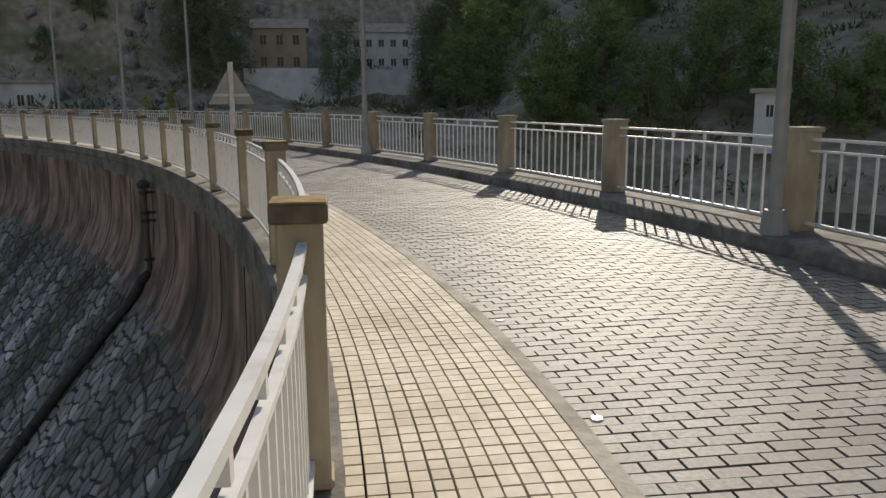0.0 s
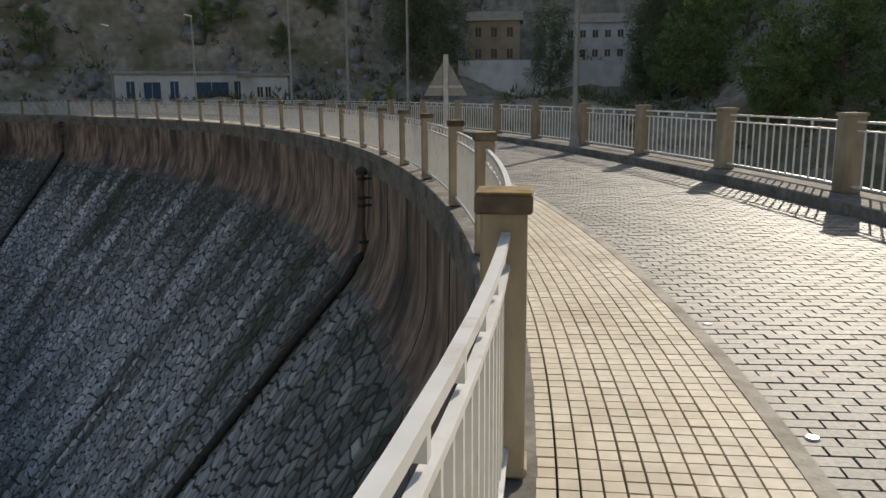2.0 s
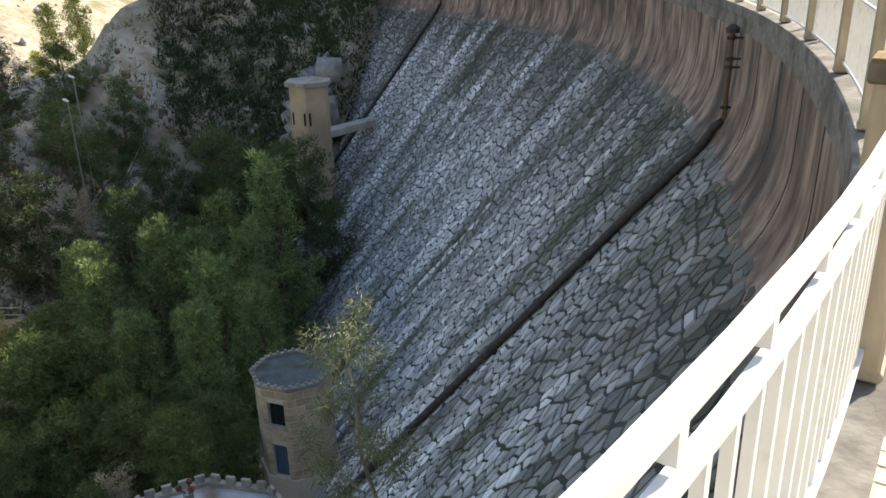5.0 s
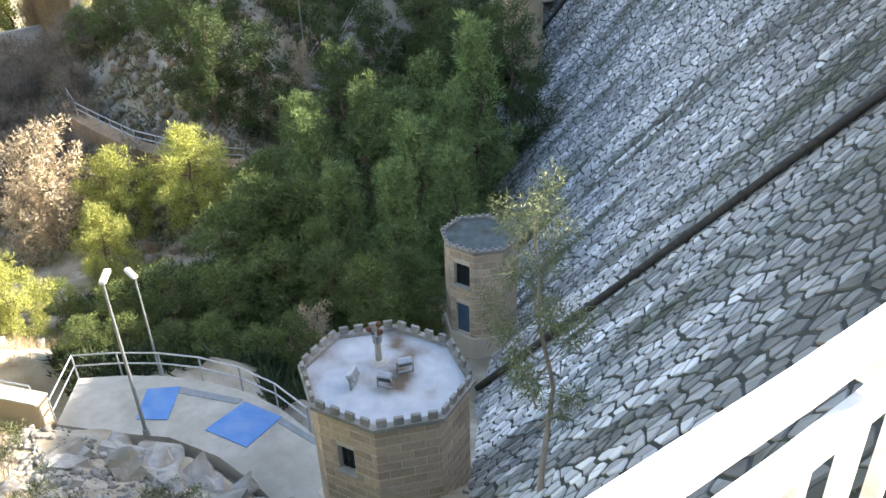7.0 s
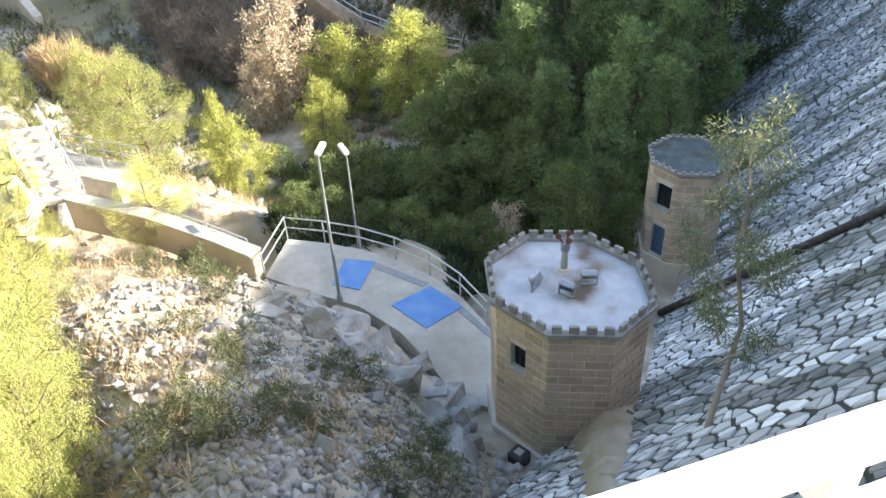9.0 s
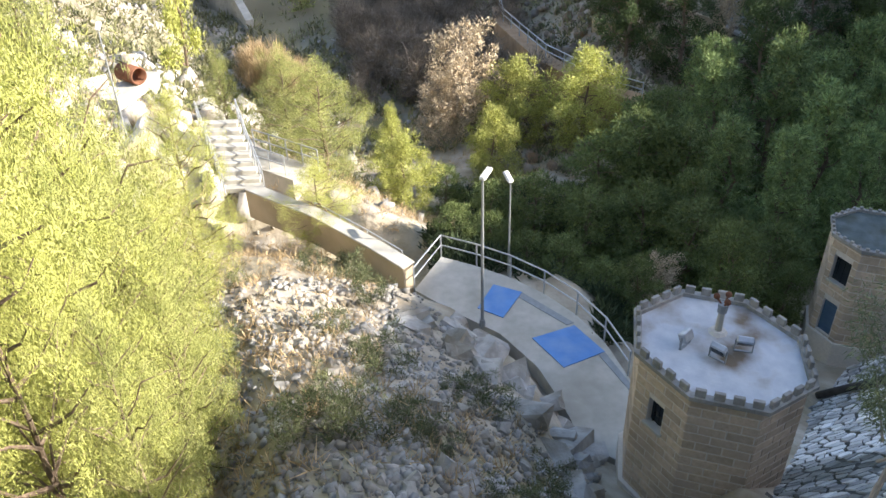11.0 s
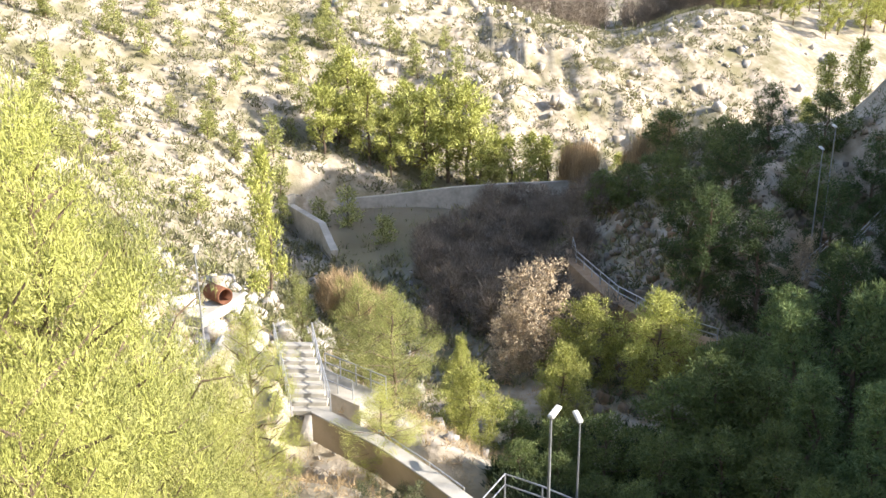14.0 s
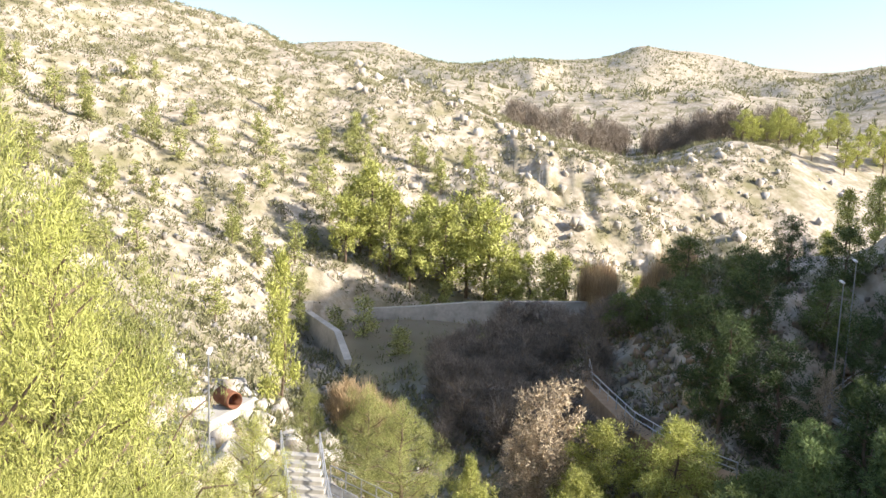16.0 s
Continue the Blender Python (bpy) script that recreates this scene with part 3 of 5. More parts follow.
def railing_panel(s0, s1, off, z, detail, gap=0.125):
    e = empty("railing")
    tagged(e, "white painted steel railing with upright bars between concrete posts", "railing", "railing panels on the crest")
    a, b = s0 + 0.1, s1 - 0.1
    bar("top_rail", a, b, off + 0.010, z + 0.97, 0.033, 0.030, e)
    bar("second_rail", a, b, off + 0.010, z + 0.855, 0.031, 0.022, e)
    bar("bottom_rail", a, b, off, z + 0.12, 0.05, 0.03, e)
    n = max(6, round((b - a) / gap))
    if detail:
        bm = bmesh.new()
        box(bm, 0.022, 0.022, 0.72, None, 0)
        me = bpy.data.meshes.new("baluster")
        bm.to_mesh(me)
        bm.free()
        me.materials.append(M_RAIL)
        bm = bmesh.new()
        box(bm, 0.03, 0.03, 0.075, None, 0)
        m2 = bpy.data.meshes.new("stub")
        bm.to_mesh(m2)
        bm.free()
        m2.materials.append(M_RAIL)
        for i in range(1, n):
            x, y, h = crest(a + (b - a) * i / n, off)
            ob = new("baluster", me)
            ob.matrix_world = pose(x, y, z + 0.495, 0, 0, math.degrees(h))
            ob.parent = e
            if i % 3 == 1:
                ob = new("stub", m2)
                ob.matrix_world = pose(x, y, z + 0.918, 0, 0, math.degrees(h))
                ob.parent = e
    else:
        bm = bmesh.new()
        for i in range(1, n):
            x, y, h = crest(a + (b - a) * i / n, off)
            box(bm, 0.022, 0.022, 0.72, pose(x, y, z + 0.495, 0, 0, math.degrees(h)))
            if i % 3 == 1:
                box(bm, 0.03, 0.03, 0.075, pose(x, y, z + 0.918, 0, 0, math.degrees(h)))
        tagged(part("balusters", bm, M_RAIL, e), kind="stuff")


for k, (a, b) in enumerate(zip(LEFT_S[:-1], LEFT_S[1:])):
    railing_panel(a, b, 0.0, 0.0, k < 13)
for k, (a, b) in enumerate(zip(RIGHT_S[:-1], RIGHT_S[1:])):
    railing_panel(a, b, RIGHT_OFF, 0.1, k < 13, 0.19)


# ---- plants ----
def leaf_arrays(centres, rng, count, radius, length, width, up=0.3, droop=0.0):
    """Verts and faces of small pointed leaves round each centre, pointing outwards."""
    c = np.repeat(np.asarray(centres, float), count, axis=0)
    n = len(c)
    d = rng.normal(size=(n, 3))
    d /= np.linalg.norm(d, axis=1)[:, None] + 1e-9
    base = c + d * radius * (rng.random((n, 1)) ** 0.5)
    way = d + np.array([0, 0, up - droop]) + 0.45 * rng.normal(size=(n, 3))
    way /= np.linalg.norm(way, axis=1)[:, None] + 1e-9
    side = np.cross(way, rng.normal(size=(n, 3)))
    side /= np.linalg.norm(side, axis=1)[:, None] + 1e-9
    ln = length * (0.6 + 0.8 * rng.random((n, 1)))
    v = np.stack([base - side * width / 2, base + side * width / 2, base + way * ln], 1).reshape(-1, 3)
    f = np.arange(3 * n).reshape(-1, 3)
    return v, f


def add_mesh(name, v, f, material):
    me = bpy.data.meshes.new(name)
    me.vertices.add(len(v))
    me.vertices.foreach_set("co", np.asarray(v, np.float32).ravel())
    f = np.asarray(f, np.int32)
    me.loops.add(f.size)
    me.loops.foreach_set("vertex_index", f.ravel())
    me.polygons.add(len(f))
    me.polygons.foreach_set("loop_start", np.arange(0, f.size, f.shape[1], dtype=np.int32))
    me.update(calc_edges=True)
    me.materials.append(material)
    return me


def limb(bm, a, b, r1, r2, rng, bend=0.12, seg=5, n=4):
    a, b = Vector(a), Vector(b)
    p = a
    L = (b - a).length
    for i in range(1, n + 1):
        t = i / n
        q = a.lerp(b, t) + Vector(rng.normal(size=3)) * bend * L * (1 - abs(2 * t - 1)) * 0.5
        tube(bm, p, q, r1 + (r2 - r1) * (i - 1) / n, r1 + (r2 - r1) * t, seg, False)
        p = q


def make_tree(name, h, spread, clumps, leaves, clump_r, leaf, leaf_w, seed, leaf_mat, bark, label, category, base=0.25, shape="pine", trunk_r=None, up=0.35, group=""):
    """A tapered trunk with limbs and a crown of leaves in many clumps."""
    rng = np.random.default_rng(seed)
    e = empty(name)
    bm = bmesh.new()
    tr = trunk_r or h * 0.02
    lean = rng.normal(size=2) * 0.03 * h
    limb(bm, (0, 0, -0.6), (lean[0], lean[1], h * 0.9), tr, tr * 0.2, rng, 0.05, 7, 6)
    centres = []
    nl = max(8, clumps // 7)
    for i in range(nl):
        t = base + (1 - base) * ((i + 0.5) / nl) ** 0.9
        u = (t - base) / (1 - base)
        if shape == "pine":
            r = spread * (0.35 + 0.65 * math.sin(math.pi * min(1, 0.22 + 0.62 * u)) ** 1.2) * (1 - 0.75 * max(0, u - 0.6) / 0.4)
        elif shape == "cone":
            r = spread * (1.02 - u) ** 0.8
        else:
            r = spread * (0.5 + 0.5 * math.sin(math.pi * min(1, 0.15 + 0.8 * u)))
        r *= 0.7 + 0.5 * rng.random()
        a = i * 2.4 + rng.random() * 0.9
        z0 = h * (t - 0.10 * (0.4 + r / max(spread, 0.1)))
        tip = Vector((lean[0] * t + math.cos(a) * r, lean[1] * t + math.sin(a) * r, h * t * (0.97 if u > 0.9 else 1.0)))
        root = Vector((lean[0] * t, lean[1] * t, max(z0, h * 0.12)))
        limb(bm, root, tip, tr * (0.42 - 0.25 * u), tr * 0.08, rng, 0.15, 4, 3)
        k = max(3, int(clumps / nl * (0.6 + r / spread)))
        for j in range(k):
            f = 0.35 + 0.7 * rng.random() ** 0.7
            centres.append(root.lerp(tip, f) + Vector(rng.normal(size=3)) * Vector((1, 1, 0.7)).length * 0.16 * spread * 0.55)
    part("trunk", bm, bark, e)
    v, f = leaf_arrays([tuple(c) for c in centres], rng, leaves, clump_r, leaf, leaf_w, up)
    crown = new("crown", add_mesh("crown", v, f, leaf_mat))
    crown.parent = e
    return tagged(e, label, category, group)


PROTO = {}


def plant(kind, x, y, h=None, rz=None, z=None, wide=1.0):
    """A tree of that kind at x, y, scaled to the height h."""
    maker, h0 = KINDS[kind]
    rnd = random.Random(round(x * 31 + y * 57, 2))
    rz = rnd.uniform(0, 360) if rz is None else rz
    k = (h or h0) / h0
    z = gz(x, y) if z is None else z
    m = pose(x, y, z - 0.05, 0, 0, rz) @ Matrix.Diagonal((k * wide, k * wide, k, 1))
    if kind not in PROTO:
        PROTO[kind] = maker()
        PROTO[kind].matrix_world = m
        return PROTO[kind]
    ob = copy_thing(PROTO[kind], Matrix())
    ob.matrix_basis = m
    return ob


PINE_L = "green Aleppo pine with rounded uneven crown on the rocky slope"
KINDS = {
    "near_a": (lambda: make_tree("pine_tree", 9, 3.0, 320, 120, 0.42, 0.115, 0.021, 11, M_PINE_SUNLIT, M_BARK, "pine with dense crown beside the dam, needles coloured as sunlit", "pine tree", 0.12), 9),
    "near_b": (lambda: make_tree("pine_tree", 8, 2.7, 300, 120, 0.41, 0.115, 0.021, 12, M_PINE_SUNWARM, M_BARK, "pine with dense crown beside the dam, needles coloured as sunlit", "pine tree", 0.12), 8),
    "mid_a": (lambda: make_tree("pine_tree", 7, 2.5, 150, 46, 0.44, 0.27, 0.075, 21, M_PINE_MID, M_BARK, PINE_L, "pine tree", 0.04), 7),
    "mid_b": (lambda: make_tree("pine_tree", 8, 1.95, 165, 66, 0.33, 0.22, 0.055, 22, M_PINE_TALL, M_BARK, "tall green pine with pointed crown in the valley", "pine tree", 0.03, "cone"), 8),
    "mid_d": (lambda: make_tree("pine_tree", 8, 2.1, 150, 60, 0.36, 0.22, 0.055, 24, M_PINE_SHADED, M_BARK, "pine on the rocky spur, its shade coloured into dark needles", "pine tree", 0.10), 8),
    "mid_c": (lambda: make_tree("pine_tree", 6, 2.2, 170, 80, 0.44, 0.19, 0.05, 23, M_PINE_SUNLIT, M_BARK, "pine on the valley floor with sunlight coloured into its needles", "pine tree", 0.06), 6),
    "far_a": (lambda: make_tree("pine_tree", 12, 3.0, 100, 30, 0.68, 0.5, 0.17, 31, M_PINE_SUNLIT, M_BARK, "distant pine with rounded crown behind the stilling basin", "pine tree", 0.25), 12),
    # the lighter needles here paint in the haze before the backlit shore
    "shore": (lambda: make_tree("pine_tree", 11, 3.2, 100, 34, 0.68, 0.45, 0.14, 34, M_PINE_TALL, M_BARK, "pine with broad crown above the reservoir, needles lightened for haze", "pine tree", 0.12), 11),
    "far_b": (lambda: make_tree("pine_tree", 9, 2.4, 90, 38, 0.62, 0.40, 0.12, 32, M_PINE_SUNLIT, M_BARK, "distant pine on the far bank, needles coloured as sunlit", "pine tree", 0.15, "cone"), 9),
    "tiny": (lambda: make_tree("pine_tree", 4, 1.2, 32, 28, 0.4, 0.32, 0.10, 33, M_PINE_SUNWARM, M_BARK, "small scattered pine on the dry hillside", "pine tree", 0.1, "cone", group="pines on the hillside"), 4),
    "euc": (lambda: make_tree("eucalyptus", 13, 3.4, 190, 46, 0.7, 0.34, 0.09, 41, M_EUC, M_PALEBARK, "tall eucalyptus with loose grey-green crown by the road", "eucalyptus", 0.15, "round", up=-0.2), 13),
    "dry": (lambda: make_tree("brown_tree", 8, 2.2, 170, 26, 0.42, 0.26, 0.10, 51, M_DRY, M_PALEBARK, "tree with pale brown dry leaves by the stream", "tree", 0.15, "round", up=0.1), 8),
    "bare": (lambda: make_tree("bare_bush", 3.5, 1.7, 70, 20, 0.5, 0.7, 0.045, 52, M_TWIG, M_TWIG, "leafless brown riverside bush with fine twigs", "bush", 0.05, "round", 0.04, 0.8, "bushes in the river bed"), 3.5),
    "reed": (lambda: make_tree("reed_clump", 3, 1.3, 80, 26, 0.45, 1.0, 0.05, 53, M_REED, M_TWIG, "clump of dry orange-brown reeds", "reeds", 0.05, "round", 0.03, 2.2, "reeds by the river"), 3),
    "shrub": (lambda: make_tree("shrub", 1.2, 0.8, 28, 56, 0.2, 0.12, 0.024, 54, M_SHRUB, M_TWIG, "low grey-green shrub among the rocks", "shrub", 0.05, "round", 0.03, 0.6, "shrubs on the near slope"), 1.2),
}


def polar(az, D):
    return -D * math.sin(radians(az)), D * math.cos(radians(az))


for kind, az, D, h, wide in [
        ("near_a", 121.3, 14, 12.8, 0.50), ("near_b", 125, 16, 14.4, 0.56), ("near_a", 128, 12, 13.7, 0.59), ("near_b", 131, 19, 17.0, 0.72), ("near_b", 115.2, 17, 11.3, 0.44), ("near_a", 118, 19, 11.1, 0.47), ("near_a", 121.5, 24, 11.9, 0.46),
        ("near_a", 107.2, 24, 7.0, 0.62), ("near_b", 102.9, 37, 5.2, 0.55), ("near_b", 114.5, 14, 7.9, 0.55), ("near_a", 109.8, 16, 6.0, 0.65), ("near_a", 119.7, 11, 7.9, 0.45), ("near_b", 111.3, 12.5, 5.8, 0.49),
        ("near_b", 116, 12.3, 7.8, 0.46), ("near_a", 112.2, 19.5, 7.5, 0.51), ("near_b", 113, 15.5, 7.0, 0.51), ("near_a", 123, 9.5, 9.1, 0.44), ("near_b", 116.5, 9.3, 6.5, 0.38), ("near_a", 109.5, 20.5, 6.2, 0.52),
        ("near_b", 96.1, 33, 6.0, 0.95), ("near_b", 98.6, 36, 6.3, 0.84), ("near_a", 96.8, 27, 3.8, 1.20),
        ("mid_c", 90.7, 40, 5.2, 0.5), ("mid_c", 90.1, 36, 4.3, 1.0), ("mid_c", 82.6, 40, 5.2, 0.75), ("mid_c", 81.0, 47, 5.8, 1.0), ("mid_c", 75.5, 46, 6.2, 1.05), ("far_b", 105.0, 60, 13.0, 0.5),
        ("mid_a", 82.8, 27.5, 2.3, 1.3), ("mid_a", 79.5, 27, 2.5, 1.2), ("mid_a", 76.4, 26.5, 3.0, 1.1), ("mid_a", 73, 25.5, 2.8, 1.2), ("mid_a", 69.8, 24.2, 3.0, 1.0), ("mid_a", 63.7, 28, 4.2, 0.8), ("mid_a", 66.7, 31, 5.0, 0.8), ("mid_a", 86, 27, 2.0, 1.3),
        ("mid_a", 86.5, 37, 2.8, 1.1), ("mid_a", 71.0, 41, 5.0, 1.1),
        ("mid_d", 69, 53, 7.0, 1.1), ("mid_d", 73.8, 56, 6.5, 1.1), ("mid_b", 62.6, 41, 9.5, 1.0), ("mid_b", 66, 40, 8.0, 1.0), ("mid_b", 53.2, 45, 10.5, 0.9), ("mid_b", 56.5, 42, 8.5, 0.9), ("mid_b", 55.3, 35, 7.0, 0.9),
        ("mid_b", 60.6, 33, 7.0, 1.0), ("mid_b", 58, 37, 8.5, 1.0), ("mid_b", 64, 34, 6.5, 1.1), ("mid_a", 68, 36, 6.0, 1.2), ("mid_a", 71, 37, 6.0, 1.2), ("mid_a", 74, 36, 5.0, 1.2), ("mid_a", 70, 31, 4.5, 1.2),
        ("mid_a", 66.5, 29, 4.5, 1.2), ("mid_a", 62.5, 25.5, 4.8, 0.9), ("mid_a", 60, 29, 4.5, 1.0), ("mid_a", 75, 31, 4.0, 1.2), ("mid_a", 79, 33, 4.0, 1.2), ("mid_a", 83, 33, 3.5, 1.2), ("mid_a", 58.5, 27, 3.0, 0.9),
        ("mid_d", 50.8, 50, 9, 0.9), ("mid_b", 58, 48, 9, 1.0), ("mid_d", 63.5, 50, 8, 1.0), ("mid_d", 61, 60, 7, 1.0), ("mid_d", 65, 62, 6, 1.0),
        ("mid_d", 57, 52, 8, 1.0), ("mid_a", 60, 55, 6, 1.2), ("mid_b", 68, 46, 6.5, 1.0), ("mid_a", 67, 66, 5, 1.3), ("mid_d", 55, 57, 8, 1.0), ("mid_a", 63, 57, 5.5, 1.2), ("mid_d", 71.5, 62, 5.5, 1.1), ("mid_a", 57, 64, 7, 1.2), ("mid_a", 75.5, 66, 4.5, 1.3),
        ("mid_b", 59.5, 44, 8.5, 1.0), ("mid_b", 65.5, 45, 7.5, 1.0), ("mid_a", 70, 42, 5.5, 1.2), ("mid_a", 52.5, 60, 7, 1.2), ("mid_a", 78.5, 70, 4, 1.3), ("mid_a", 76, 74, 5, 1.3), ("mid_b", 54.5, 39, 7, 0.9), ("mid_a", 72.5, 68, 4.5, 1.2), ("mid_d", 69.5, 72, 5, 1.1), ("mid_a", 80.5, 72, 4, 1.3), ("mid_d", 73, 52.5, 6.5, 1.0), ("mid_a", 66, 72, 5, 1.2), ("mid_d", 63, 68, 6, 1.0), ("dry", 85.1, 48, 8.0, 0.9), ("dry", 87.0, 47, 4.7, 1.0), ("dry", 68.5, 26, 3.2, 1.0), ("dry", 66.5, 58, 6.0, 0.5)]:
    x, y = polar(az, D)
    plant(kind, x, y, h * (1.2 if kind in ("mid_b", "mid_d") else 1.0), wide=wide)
for az, D, h in [(100.5, 106, 9), (98.7, 109, 14), (97.3, 107, 12), (95.8, 106, 9), (93.2, 107, 14), (91.6, 109, 14.5), (90.2, 108, 15), (89.2, 105, 9), (99.5, 112, 12), (94.5, 111, 11)]:
    plant("far_a", *polar(az, D), h)
for az, D, h in [(88.2, 106, 9), (87, 106, 9), (85.7, 106, 9.5), (84.4, 107, 9), (83, 109, 8), (79.2, 112, 7), (72.5, 118, 8), (71, 120, 10), (69.5, 117, 8), (70.3, 113, 6), (77.5, 118, 6), (74, 115, 5), (67.5, 112, 7), (66.2, 105, 8), (64.6, 100, 8)]:
    plant("far_b", *polar(az, D), h)
_r = random.Random(5)
for i in range(16):
    az = 63.5 + i * 0.65 + _r.uniform(-0.2, 0.2)
    plant("far_a", *polar(az, _r.uniform(205, 232)), _r.uniform(7, 10.5))
for i in range(105):
    plant("tiny", *polar(_r.uniform(90, 124), _r.uniform(80, 150)), _r.uniform(2.4, 5.2), wide=1.25)
for i in range(60):
    plant("bare", *polar(_r.uniform(70, 89), _r.uniform(235, 300)), _r.uniform(6, 10), wide=0.8)
for i in range(40):
    plant("tiny", *polar(_r.uniform(-28, 50), _r.uniform(118, 210)), _r.uniform(3, 7), wide=1.4)
for i in range(56):
    plant("shore", *polar(_r.uniform(-31, 1), _r.uniform(66, 135)), _r.uniform(5, 11), wide=1.2)
for i in range(26):
    plant("shore", *polar(_r.uniform(14, 48), _r.uniform(112, 140)), _r.uniform(4, 7), wide=1.2)
for i in range(62):
    az, D = _r.uniform(80, 93.5), _r.uniform(50, 98)
    if az > 90.5 and D > 60 or (88.8 < az < 92.5 and D < 58):
        az -= 6
    plant("bare", *polar(az, D), _r.uniform(2.2, 4.2))
for i in range(44):
    plant("bare", *polar(_r.uniform(82.5, 93.5), _r.uniform(56, 96)), _r.uniform(2.4, 4.4), wide=1.1)
for az, D, h in [(99.5, 60, 3.2), (98, 58, 3.0), (97, 57, 2.6), (100.5, 63, 2.8)]:
    plant("reed", *polar(az, D), h)
for i in range(14):
    plant("reed", *polar(_r.uniform(76, 84.5), _r.uniform(101, 108)), _r.uniform(5.0, 7.5), wide=0.5)
for i in range(38):
    az, D = _r.uniform(76, 118), _r.uniform(9.5, 26)
    x, y = polar(az, D)
    if -25.5 < x < -14.5 and y > 0.3 * (x + 25) - 0.6:
        continue
    plant("shrub", x, y, _r.uniform(0.5, 1.3))
for az, D, h in [(15.6, 107, 17), (17.3, 109, 14), (7.6, 104, 11.5), (-0.6, 104, 18), (-2.4, 103, 15), (0.8, 106, 13), (-4.0, 108, 12), (-8, 115, 14), (-12, 122, 15), (-16, 112, 13), (20.5, 118, 9)]:
    plant("euc", *polar(az, D), h)
for az, D, h in [(20.5, 92, 3.2), (18.8, 92, 3.4), (24, 120, 8), (29, 126, 7), (50.5, 62, 5)]:
    plant("far_b", *polar(az, D), h)

# the young eucalyptus at the dam's foot
_e = make_tree("eucalyptus", 6.6, 0.75, 90, 46, 0.24, 0.12, 0.02, 61, M_EUC, M_PALEBARK, "slender young eucalyptus with thin crown at the dam's foot", "eucalyptus", 0.38, "round", 0.07, -0.3)
_x, _y = polar(47.6, 10.2)
_e.matrix_world = pose(_x, _y, -9.9, -4, -6, 0)


# scrub over the hillsides
def scrub(name, rows, per, length, width, radius, material, label, seed, clear=True):
    rng = np.random.default_rng(seed)
    az = np.radians(rng.uniform(rows[0], rows[1], rows[4]))
    D = rows[2] + (rows[3] - rows[2]) * rng.random(rows[4]) ** 0.8
    x, y = -D * np.sin(az), D * np.cos(az)
    keep = ~((x > -27) & (x < -14) & (y > -0.8)) if clear else np.ones(x.shape, bool)
    x, y = x[keep], y[keep]
    z = ground(x, y)
    size = rng.uniform(0.5, 1.3, len(x))[:, None]
    c = np.stack([x, y, z + 0.1], 1)
    v, f = leaf_arrays(c, rng, per, radius, length, width, 0.9)
    cc = np.repeat(np.repeat(c, per, axis=0), 3, axis=0)
    v = cc + (v - cc) * np.repeat(np.repeat(size, per, axis=0), 3, axis=0)
    tagged(new(name, add_mesh(name, v, f, material)), label, "scrub", kind="stuff")


scrub("scrub", (70, 126, 45, 230, 15000), 18, 0.50, 0.19, 0.62, M_HILLSCRUB, "low grey-green scrub scattered over the dry hillsides", 71)
scrub("scrub", (-32, 52, 62, 230, 4200), 22, 0.55, 0.2, 0.8, M_SHRUB, "dark scrub on the hillside above the reservoir", 72)
scrub("scrub", (45.5, 60, 56, 84, 2600), 26, 0.45, 0.12, 0.55, M_SHADED_LEAF, "evergreen scrub and ivy over the far abutment, coloured dark for shade", 76)
scrub("scrub", (92, 125, 32, 70, 1500), 34, 0.24, 0.06, 0.36, M_SHRUB, "grey-green thyme and rosemary tufts on the sunlit bank", 77)
scrub("undergrowth", (61, 86, 23.8, 40, 1900), 30, 0.30, 0.075, 0.42, M_SHADED_LEAF, "undergrowth beneath the valley pines, coloured dark for the shaded gaps", 78)
scrub("undergrowth", (66, 73, 20.4, 25, 420), 34, 0.28, 0.07, 0.36, M_SHADED_LEAF, "undergrowth below the forecourt railing, coloured dark as in shade", 79, False)
scrub("undergrowth", (72, 88, 24.0, 27.5, 520), 34, 0.28, 0.07, 0.36, M_SHADED_LEAF, "undergrowth below the forecourt railing, coloured dark as in shade", 80, False)
scrub("scrub", (60, 104, 262, 1250, 6400), 9, 2.6, 0.9, 1.7, M_HILLSCRUB, "scattered scrub on the distant ridges", 90)
scrub("dry_grass", (74, 124, 9, 60, 5200), 12, 0.32, 0.025, 0.16, M_REED, "tufts of dry grass between the rocks", 73)
scrub("weeds", (47.5, 53, 11.4, 13.6, 240), 50, 0.16, 0.03, 0.22, M_PINE_MID, "green weeds and ivy in the plot at the dam's foot", 75)
scrub("scrub", (50, 84, 40, 78, 2700), 17, 0.3, 0.09, 0.4, M_SHRUB, "low scrub on the rocky spur across the stream", 74)


# ---- rocks ----
def rock_mesh(name, seed, material=M_ROCK, sub=2):
    bm = bmesh.new()
    bmesh.ops.create_cube(bm, size=0.9)
    bmesh.ops.subdivide_edges(bm, edges=bm.edges[:], cuts=1, use_grid_fill=True)
    rng = random.Random(seed)
    planes = [(Vector((rng.gauss(0, 1), rng.gauss(0, 1), rng.gauss(0, 1))).normalized(), rng.uniform(0.26, 0.46)) for _ in range(5)]
    for v in bm.verts:
        for n, d in planes:
            k = v.co.dot(n) - d
            if k > 0:
                v.co -= n * k
        v.co += noise.noise_vector(v.co * 3 + Vector((seed, 0, 0))) * 0.07
    me = bpy.data.meshes.new(name)
    bm.to_mesh(me)
    bm.free()
    me.materials.append(material)
    return me


